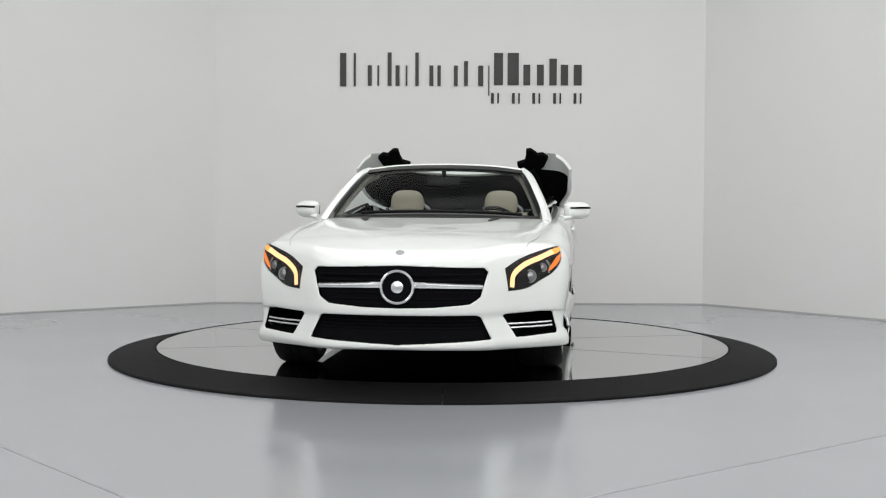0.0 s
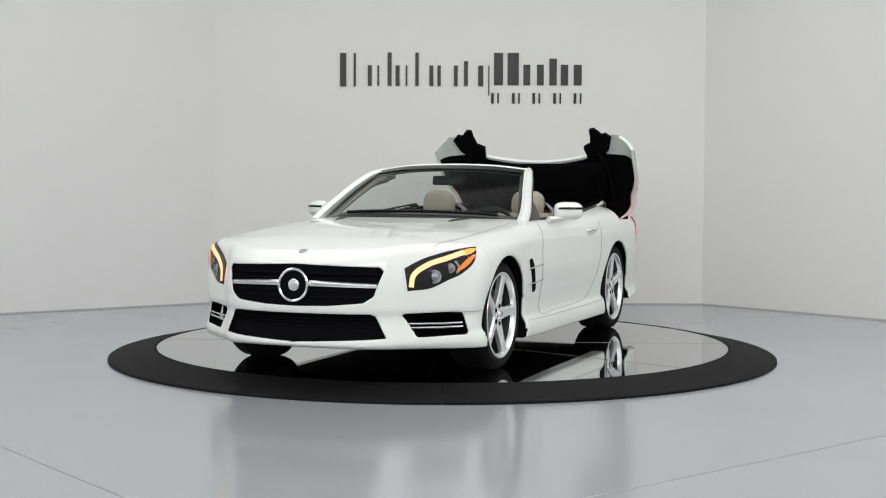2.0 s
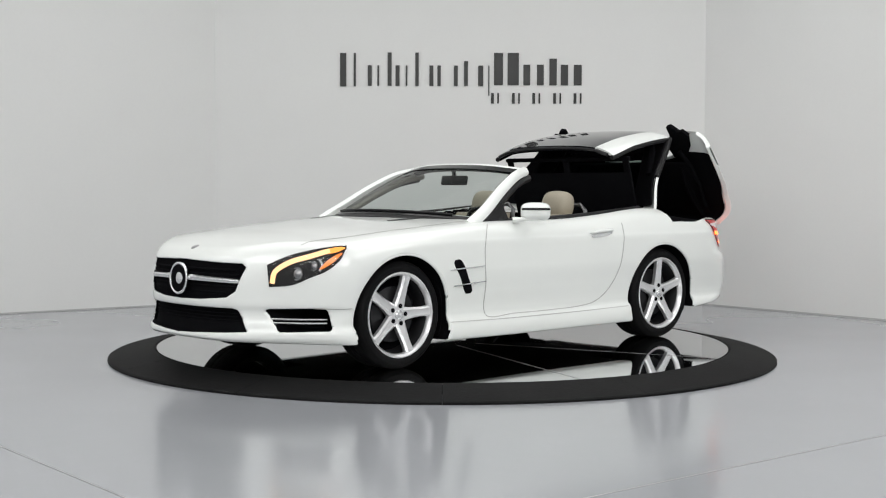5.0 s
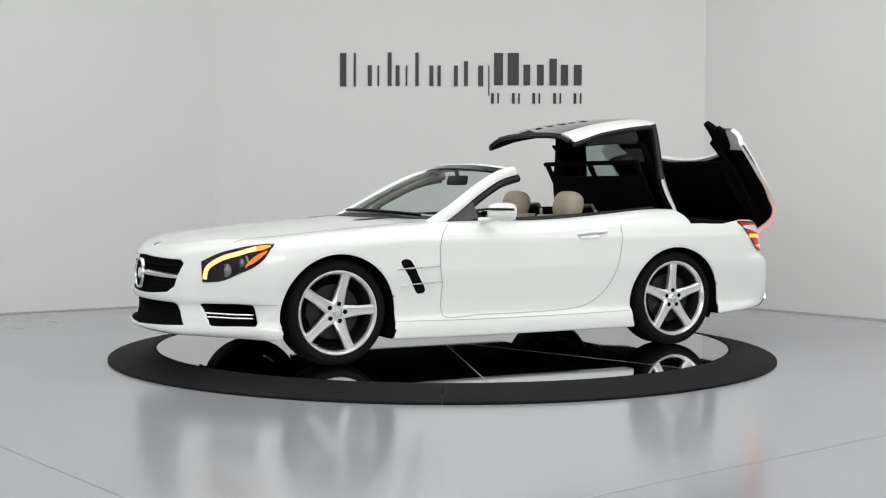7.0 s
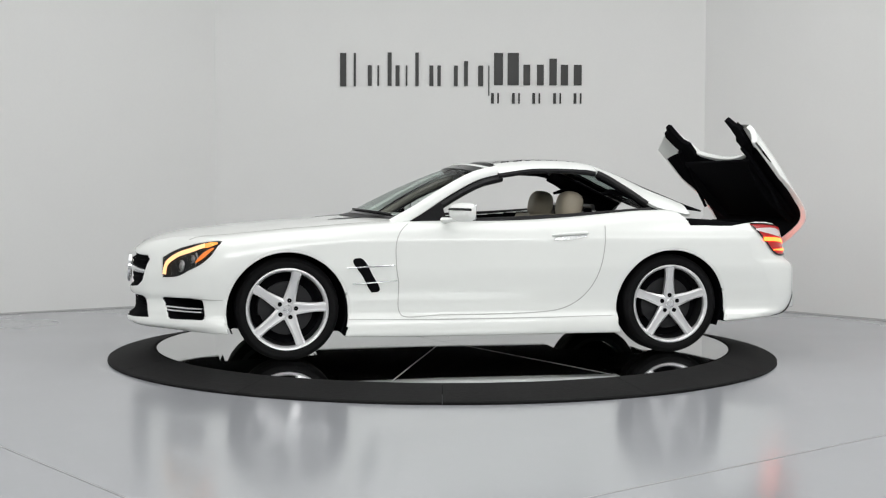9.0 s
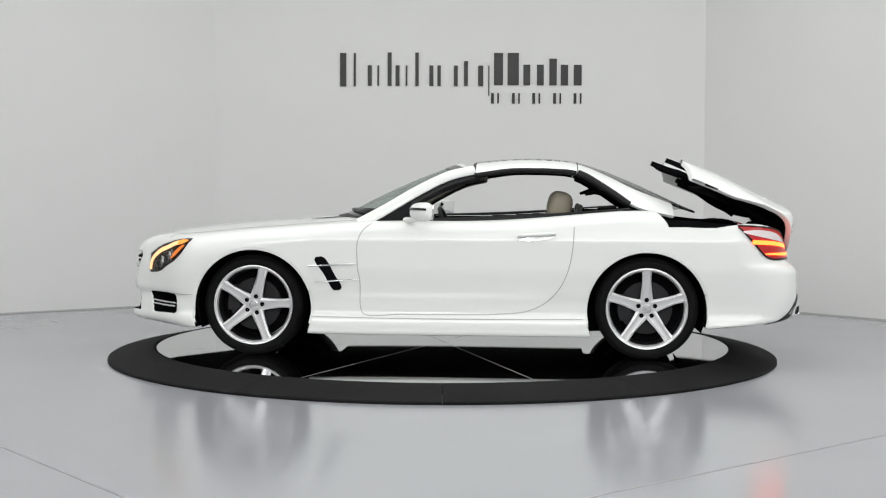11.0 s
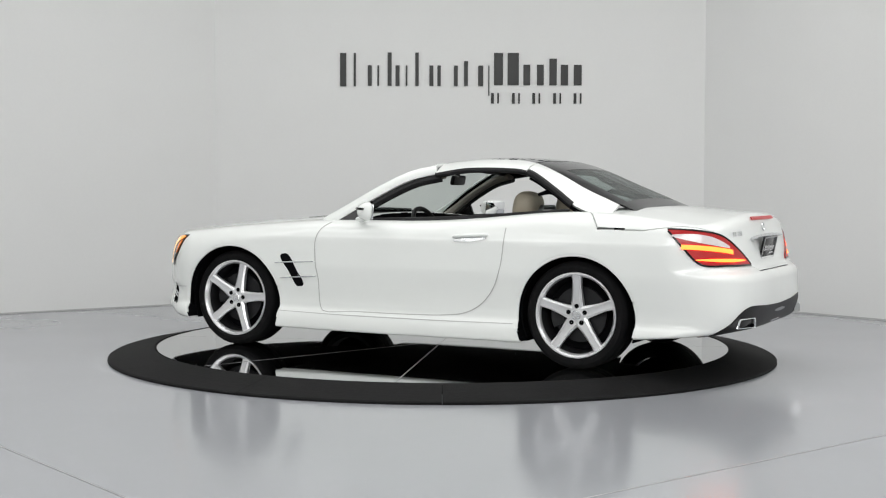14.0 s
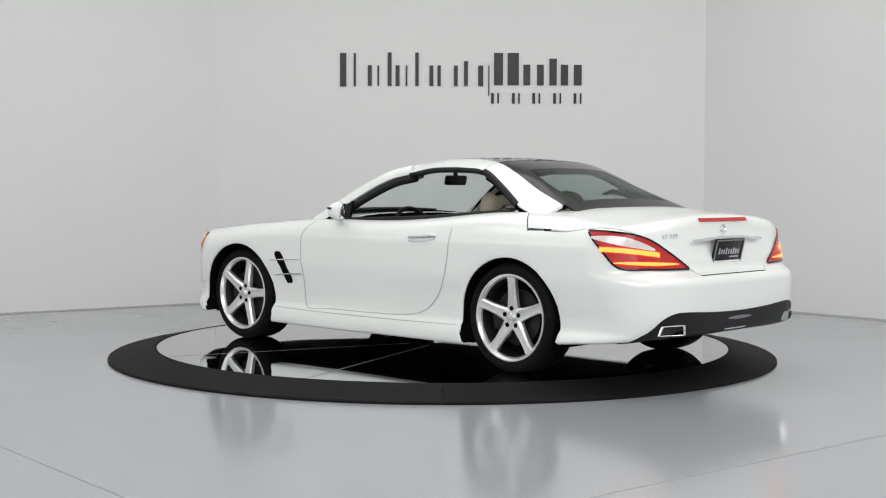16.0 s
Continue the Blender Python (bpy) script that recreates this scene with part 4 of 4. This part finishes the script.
bm = bmesh.new()
lathe(bm, [(0.0005, 0.004), (0.083, 0.002), (0.083, -0.01), (0.0005, -0.01)], 40, "x", closed=False)
part("emblem_back", bm, LINING, grille, "black emblem disc", pose_m=pose(2.296, 0, 0.560, 0, -3, 0))
bm = bmesh.new()
lathe(bm, [(0.0005, 0.012), (0.022, 0.011), (0.034, 0.006), (0.036, 0.0), (0.0005, 0.0)], 32, "x", closed=False)
part("emblem_boss", bm, SATIN, grille, "plain round chrome emblem boss", pose_m=pose(2.297, 0, 0.560, 0, -3, 0))
for nm_, parent_, z0, z1, w0, w1, back in (("grille_backing", grille, 0.436, 0.680, 0.42, 0.50, 0.034), ("intake_backing", grille, 0.236, 0.402, 0.53, 0.45, 0.045)):
    bm = bmesh.new()
    sheet(bm, [[(nose_x(k / 20 * (w0 + (w1 - w0) * v), z0 + (z1 - z0) * v, back), k / 20 * (w0 + (w1 - w0) * v), z0 + (z1 - z0) * v) for k in range(-20, 21)] for v in (0.0, 0.25, 0.5, 0.75, 1.0)], 0.006)
    part(nm_, bm, LINING, parent_, "black mesh behind the slats")
# lower grille mesh
low_grille = None
for k, zc in enumerate(np.linspace(0.262, 0.385, 7)):
    half_w = 0.505 - 0.065 * (zc - 0.262) / 0.12
    bm = bmesh.new()
    tube(bm, [(nose_x(y, 0.33, 0.034), y, zc) for y in np.linspace(-half_w, half_w, 21)], 0.005, 6)
    ob = part("lower_grille" if low_grille is None else "grille_slat", bm, LINING, low_grille or car, "" if low_grille else "black lower air intake slats")
    low_grille = low_grille or ob

# rear: diffuser, lid fittings
DIFF_LOW = [(-2.05, 0.865, 0.232), (-2.19, 0.79, 0.250), (-2.245, 0.68, 0.264), (-2.27, 0.42, 0.268), (-2.275, 0.0, 0.270)]
DIFF_HIGH = [(-2.07, 0.862, 0.246), (-2.215, 0.79, 0.310), (-2.268, 0.725, 0.380), (-2.300, 0.60, 0.412), (-2.325, 0.3, 0.398), (-2.325, 0.0, 0.390)]
body_patch("diffuser", DIFF_LOW + [(x, -y, z) for x, y, z in DIFF_LOW[-2::-1]], DIFF_HIGH + [(x, -y, z) for x, y, z in DIFF_HIGH[-2::-1]], BLACK, car, 0.005, 0.02, 72, 8, "black rear diffuser panel")
ribbon("diffuser_reflector", [(-2.318, 0.13, 0.352), (-2.32, 0.0, 0.352), (-2.318, -0.13, 0.352)], 0.022, STEEL, car, 0.008, 12, "grey insert in the diffuser", taper=True)
bm = bmesh.new()
tube(bm, [(-2.29 + 0.35 * abs(y) ** 3, y, 0.285) for y in np.linspace(-0.45, 0.45, 21)], 0.008, 6)
part("diffuser_trim", bm, CHROME, car, "thin chrome strip on the diffuser")
ribbon("third_brake_lamp", [(-2.195, 0.265, 0.924), (-2.202, 0.12, 0.926), (-2.204, 0.0, 0.927), (-2.202, -0.12, 0.926), (-2.195, -0.265, 0.924)], 0.022, RED, lid_skin, 0.003, 24, "slim red brake lamp", thick=0.006)
ribbon("lid_trim_bar", [(-2.225, 0.385, 0.806), (-2.24, 0.2, 0.815), (-2.243, 0.0, 0.818), (-2.24, -0.2, 0.815), (-2.225, -0.385, 0.806)], 0.024, SATIN, lid_skin, 0.012, 30, "silver trim bar over the plate", taper=True, thick=0.016)
PLATE_M = pose(-2.250, 0.02, 0.738, 0, -12, 0)
bm = bmesh.new()
box(bm, -0.006, 0.008, -0.162, 0.162, -0.080, 0.080, 0.005)
part("number_plate", bm, GLOSS_BLACK, lid_skin, "black number plate in a slim frame", pose_m=PLATE_M)
bm = bmesh.new()
for y0, y1, z0, z1 in ((-0.155, 0.155, 0.066, 0.074), (-0.155, 0.155, -0.074, -0.062), (0.148, 0.156, -0.07, 0.07), (-0.156, -0.148, -0.07, 0.07)):
    box(bm, -0.010, -0.004, y0, y1, z0, z1)
part("plate_frame", bm, STEEL, lid_skin, "grey plate frame", pose_m=PLATE_M)
bm = bmesh.new()
for k in range(9):
    y = 0.118 - 0.0262 * k
    box(bm, -0.009, -0.005, y - 0.016 - (0.004 if k > 4 else 0), y, -0.014, 0.016 + 0.008 * (k % 3 == 0))
box(bm, -0.009, -0.005, -0.11, -0.01, -0.034, -0.026)
part("plate_marks", bm, CHROME, lid_skin, "plain pale bars on the plate", pose_m=PLATE_M)
for k, y in enumerate((0.62, 0.595, 0.555, 0.53, 0.505)):
    b_, g_ = on_body([(-2.17, y, 0.835)], 0.003)
    bm = bmesh.new()
    box(bm, -0.008, 0.008, -0.013, 0.013, -0.002, 0.002)
    part("model_badge", bm, CHROME, lid_skin, "plain chrome bar badge", pose_m=Matrix.Translation(b_[0]) @ Vector(g_[0]).to_track_quat("Z", "Y").to_matrix().to_4x4())
bm = bmesh.new()
lathe(bm, [(0.020, 0.0), (0.024, 0.004), (0.028, 0.0), (0.024, -0.004)], 24, "x")
part("lid_badge", bm, CHROME, lid_skin, "small chrome ring badge", pose_m=pose(-2.215, 0.02, 0.872, 0, 8, 0))
# lid brackets: jagged black hinge plates on the forward tongues
BRACKET = [(-1.57, 0.47), (-1.45, 0.45), (-1.41, 0.515), (-1.335, 0.530), (-1.262, 0.532), (-1.252, 0.572), (-1.285, 0.605), (-1.312, 0.625), (-1.300, 0.668), (-1.345, 0.712), (-1.46, 0.675), (-1.53, 0.62), (-1.58, 0.56)]
for sd in (1, -1):
    bm = bmesh.new()
    layers = []
    for drop in (0.026, 0.058):
        layers.append([bm.verts.new((x, y * sd, float(top_line(x) - top_fall(x) * (y / 0.9) ** 2.4) - drop)) for x, y in BRACKET])
    bm.faces.new(layers[0])
    bm.faces.new(layers[1][::-1])
    for k in range(len(BRACKET)):
        k2 = (k + 1) % len(BRACKET)
        bm.faces.new((layers[0][k], layers[1][k], layers[1][k2], layers[0][k2]))
    bmesh.ops.recalc_face_normals(bm, faces=bm.faces[:])
    br = part("lid_bracket", bm, LINING, lid_skin, "jagged black hinge bracket under the lid", smooth=0)
    bm = bmesh.new()
    tube(bm, [(-1.98, 0.66 * sd, 0.80), (-1.80, 0.66 * sd, 0.845), (-1.62, 0.64 * sd, 0.87), (-1.48, 0.58 * sd, 0.89)], [0.012, 0.016, 0.018, 0.02], 8)
    part("lid_arm", bm, LINING, br, "black hinge arm under the lid")
bm = bmesh.new()
box(bm, -2.12, -1.58, -0.62, 0.62, 0.86, 0.89, 0.02)
part("lid_inner_panel", bm, LINING, lid_skin, "flat black inner panel")
for sd in (1, -1):
    bm = bmesh.new()
    rows = []
    for k in range(9):
        x = -1.62 - 0.56 * k / 8
        dip = 0.085 * math.sin(math.pi * (0.12 + 0.76 * k / 8))
        rows.append([(x, sd * 0.56, 0.885), (x, sd * 0.56, 0.885 - dip), (x, sd * 0.54, 0.885 - dip), (x, sd * 0.54, 0.885)])
    vs = grid(bm, rows, closed_v=True)
    bm.faces.new(vs[0])
    bm.faces.new(vs[-1])
    bmesh.ops.recalc_face_normals(bm, faces=bm.faces[:])
    part("lid_side_web", bm, LINING, lid_skin, "black side web below the boot lid")

# ---------- cabin ----------
def seat(y):
    bm = bmesh.new()
    rows = []
    for i in range(9):
        t = i / 8
        z = 0.46 + 0.46 * t
        x = -0.52 - 0.20 * t
        w = 0.25 - 0.05 * t ** 2
        rows.append([(x + 0.09, y + w * k / 4, z) if abs(k) < 3 else (x + 0.12, y + w * k / 4, z) for k in range(-4, 5)] + [(x - 0.07, y + w * k / 4, z) for k in range(4, -5, -1)])
    vs = grid(bm, rows, closed_v=True)
    bm.faces.new(vs[0])
    bm.faces.new(vs[-1])
    bmesh.ops.recalc_face_normals(bm, faces=bm.faces[:])
    s = part("seat", bm, LEATHER, car, "beige leather sports seat", smooth=60)
    bm = bmesh.new()
    box(bm, -0.55, 0.0, y - 0.25, y + 0.25, 0.36, 0.50, 0.05, segments=4)
    part("seat_cushion", bm, LEATHER, s, smooth=60)
    bm = bmesh.new()
    bmesh.ops.create_uvsphere(bm, u_segments=24, v_segments=16, radius=1)
    for v in bm.verts:
        x, yy, z = v.co
        sg = lambda a, e: math.copysign(abs(a) ** e, a)
        v.co = (sg(x, 0.8) * 0.085, sg(yy, 0.62) * 0.128, sg(z, 0.75) * 0.105)
    part("head_restraint", bm, LEATHER, s, smooth=60, pose_m=pose(-0.735, y, 0.985, 0, -12, 0))


seat(0.37)
seat(-0.37)
bm = bmesh.new()
box(bm, 0.12, 0.46, -0.70, 0.70, 0.62, 0.885, 0.05, segments=4)
for v in bm.verts:
    if v.co.z > 0.8:
        v.co.z -= 0.10 * max(0, 0.30 - v.co.x)
part("dashboard", bm, BLACK, car, "black dashboard", smooth=60)
bm = bmesh.new()
box(bm, -0.6, 0.15, -0.10, 0.10, 0.40, 0.60, 0.03)
part("centre_console", bm, BLACK, car, "black centre console")
bm = bmesh.new()
rows = []
for i in range(36):
    a = 2 * math.pi * i / 36
    rows.append([((0.016 * math.cos(b)), (0.178 + 0.016 * math.sin(b)) * math.cos(a), (0.178 + 0.016 * math.sin(b)) * math.sin(a)) for b in np.linspace(0, 2 * math.pi, 9)[:-1]])
grid(bm, rows, closed_u=True, closed_v=True)
for a in (0, 180, 270):
    m_ = Matrix.Rotation(radians(a), 4, "X")
    box(bm, -0.012, 0.012, 0.03, 0.17, -0.016, 0.016, 0.004, m_)
bmesh.ops.recalc_face_normals(bm, faces=bm.faces[:])
part("steering_wheel", bm, BLACK, car, "black three-spoke steering wheel", pose_m=pose(0.02, 0.37, 0.805, 0, 24, 0))
bm = bmesh.new()
box(bm, -0.015, 0.015, -0.12, 0.12, -0.035, 0.035, 0.014, segments=3)
rv = part("rear_view_mirror", bm, BLACK, car, "black interior mirror", pose_m=pose(-0.02, 0, 1.165, 0, -12, 6))
bm = bmesh.new()
tube(bm, [(0, 0, 0.02), (0.02, 0, 0.06), (0.06, 0, 0.085)], 0.016, 8)
part("mirror_stalk", bm, BLACK, rv)
for y in (0.37, -0.37):
    bm = bmesh.new()
    tube(bm, [(-0.87, y - 0.16, 0.80), (-0.872, y - 0.15, 0.95), (-0.875, y - 0.10, 0.985), (-0.875, y + 0.10, 0.985), (-0.872, y + 0.15, 0.95), (-0.87, y + 0.16, 0.80)], 0.016, 8)
    part("roll_hoop", bm, STEEL, car, "grey steel roll hoop behind the seat")
bm = bmesh.new()
box(bm, -1.30, -0.86, -0.70, 0.70, 0.55, 0.83, 0.04, segments=3)
part("rear_shelf", bm, LINING, car, "black shelf behind the seats")

bm = bmesh.new()
box(bm, -1.38, -1.03, -0.63, 0.63, 0.885, 0.905, 0.006)
box(bm, -0.935, -0.905, -0.64, 0.64, 0.88, 0.912, 0.008)
for y in (-0.60, 0.0, 0.60):
    box(bm, -1.05, -0.92, y - 0.03, y + 0.03, 0.887, 0.903, 0.004)
folding_shelf = part("folding_shelf", bm, LINING, car, "black folding shelf below the rear window")

# ---------- wall sign: plain bars in place of the lettering ----------
SX, SZ = 0.005719, 0.005602


def sign_shape(name, outline, parent):
    """A flat cut-out plate, from picture-plane coordinates on the wall."""
    bm = bmesh.new()
    vs = [bm.verts.new((-1.072 + (a - 597) * SX, 3.837, 2.562 - (b - 90) * SZ)) for a, b in outline]
    ext = bmesh.ops.extrude_face_region(bm, geom=[bm.faces.new(vs)])
    for v in ext["geom"]:
        if isinstance(v, bmesh.types.BMVert):
            v.co.y -= 0.008
    bmesh.ops.recalc_face_normals(bm, faces=bm.faces[:])
    return part(name, bm, SIGN, parent, smooth=0)


def rect(a0, a1, b0, b1):
    return [(a0, b0), (a1, b0), (a1, b1), (a0, b1)]


wall_sign = new("wall_sign")
tagged(wall_sign, "flat black wall sign of thin and bold upright bars", "sign")
for a0, a1, b0, b1 in ((602, 613, 94, 154), (626, 630, 94, 154), (651, 658, 116, 153), (668, 671, 116, 153), (686, 693, 93, 153), (700, 707, 116, 153), (718, 721, 116, 153), (735, 741, 93, 153),
                       (760, 767, 116, 153), (774, 780, 116, 153), (803, 810, 116, 153), (821, 828, 108, 153), (846, 855, 116, 153), (864, 866, 116, 170)):
    sign_shape("thin_bar", rect(a0, a1, b0, b1), wall_sign)
for a0, a1, b0, b1 in ((874, 890, 93, 151), (898, 918, 93, 151), (926, 938, 114, 151), (950, 962, 114, 151), (972, 985, 103, 151), (992, 1005, 114, 151), (1015, 1029, 114, 151)):
    sign_shape("bold_bar", rect(a0, a1, b0, b1), wall_sign)
for a in (869, 906, 942, 979, 1015):
    sign_shape("small_bar", rect(a, a + 5, 165, 184), wall_sign)
    sign_shape("small_bar", rect(a + 11, a + 14, 165, 184), wall_sign)

# ---------- joints in the floor ----------
def floor_joint(ax, ay, bx, by, w):
    d = Vector((bx - ax, by - ay))
    bm = bmesh.new()
    box(bm, 0, d.length, -w / 2, w / 2, -0.01, 0.0012)
    ob = part("floor_joint", bm, SEAM, smooth=0, pose_m=pose(ax, ay, 0, 0, 0, math.degrees(math.atan2(d.y, d.x))))
    tagged(ob, "thin dark expansion joint in the floor", "floor joint", kind="structure")


floor_joint(-5.6, 0.828, 0.2, -6.19, 0.008)
floor_joint(5.4, -0.505, -1.2, -5.897, 0.008)


# ---------- what moves ----------
def about(px, pz, qx, qz, deg):
    """Turn about the cross axis at (px, pz) in the car's space, carried to (qx, qz)."""
    return pose(qx, 0, qz, 0, deg, 0) @ pose(-px, 0, -pz)


def motions():
    rows_car, rows_disc = [], []
    for i in range(33):
        t = i * 0.5
        a = -90.0 - turn_angle(t)
        turn = pose(0, 0, 0, 0, 0, a)
        rows_car.append((t, turn @ pose(CAR_OFF[0], CAR_OFF[1], TABLE_Z)))
        rows_disc.append((t, turn))
    walk(car, rows_car)
    walk(disc, rows_disc)
    # roof panel: seconds, x and z of its middle, tilt of the nose down
    panel = [(0.0, -1.58, 0.80, 4), (2.0, -1.58, 0.80, 4), (2.5, -1.58, 0.93, 7), (3.0, -1.575, 1.065, 8.8), (3.5, -1.595, 1.125, 11.3), (4.2, -1.549, 1.284, 11.5), (5.2, -1.40, 1.46, 11.3),
             (6.3, -1.165, 1.516, 9.8), (7.0, -0.989, 1.506, 10.0), (7.5, -0.819, 1.475, 6.6), (8.0, -0.675, 1.380, 4.2), (8.3, -0.581, 1.300, 4.0), (8.6, -0.528, 1.226, 0.4), (8.8, -0.526, 1.2185, 0.0), (16.0, -0.526, 1.2185, 0.0)]
    walk(roof_panel, [(t, about(-0.526, 1.2185, x, z, d)) for t, x, z, d in panel])
    # rear section: swings on its lower pivots
    swing = [(0.0, 166), (2.0, 166), (2.5, 154), (3.0, 139), (3.5, 132), (4.2, 116), (5.2, 95), (6.3, 73), (7.0, 54.6), (7.5, 39), (8.0, 22), (8.3, 11.6), (8.6, 1.2), (8.8, 0.0), (16.0, 0.0)]
    walk(rear_roof, [(t, about(-1.42, 0.97, -1.42, 0.97, -d)) for t, d in swing])
    # folding shelf: stands up behind the seats while the roof travels
    shelf = [(0.0, 0), (2.5, 0), (3.5, 30), (4.2, 58), (5.2, 74), (6.3, 76), (7.0, 62), (7.5, 28), (8.0, 11), (8.3, 5), (8.7, 0), (16.0, 0)]
    walk(folding_shelf, [(t, about(-1.38, 0.895, -1.38, 0.895, -d)) for t, d in shelf])
    # boot lid: tips back on its rear edge
    tip = [(0.0, 36, -2.09, 0.83), (0.3, 42, -2.16, 0.845), (0.6, 46.5, -2.25, 0.86), (1.0, 49, -2.38, 0.862), (1.4, 49.5, -2.435, 0.85), (8.9, 49.5, -2.435, 0.85), (9.2, 47.5, -2.43, 0.855), (9.7, 42, -2.40, 0.87), (10.5, 28, -2.33, 0.895),
           (11.3, 14.0, -2.295, 0.916), (11.5, 6.8, -2.27, 0.912), (11.8, 1.2, -2.232, 0.905), (12.2, 0.0, -2.22, 0.90), (16.0, 0.0, -2.22, 0.90)]
    walk(lid_skin, [(t, about(-2.22, 0.90, x, z, -d)) for t, d, x, z in tip])


motions()
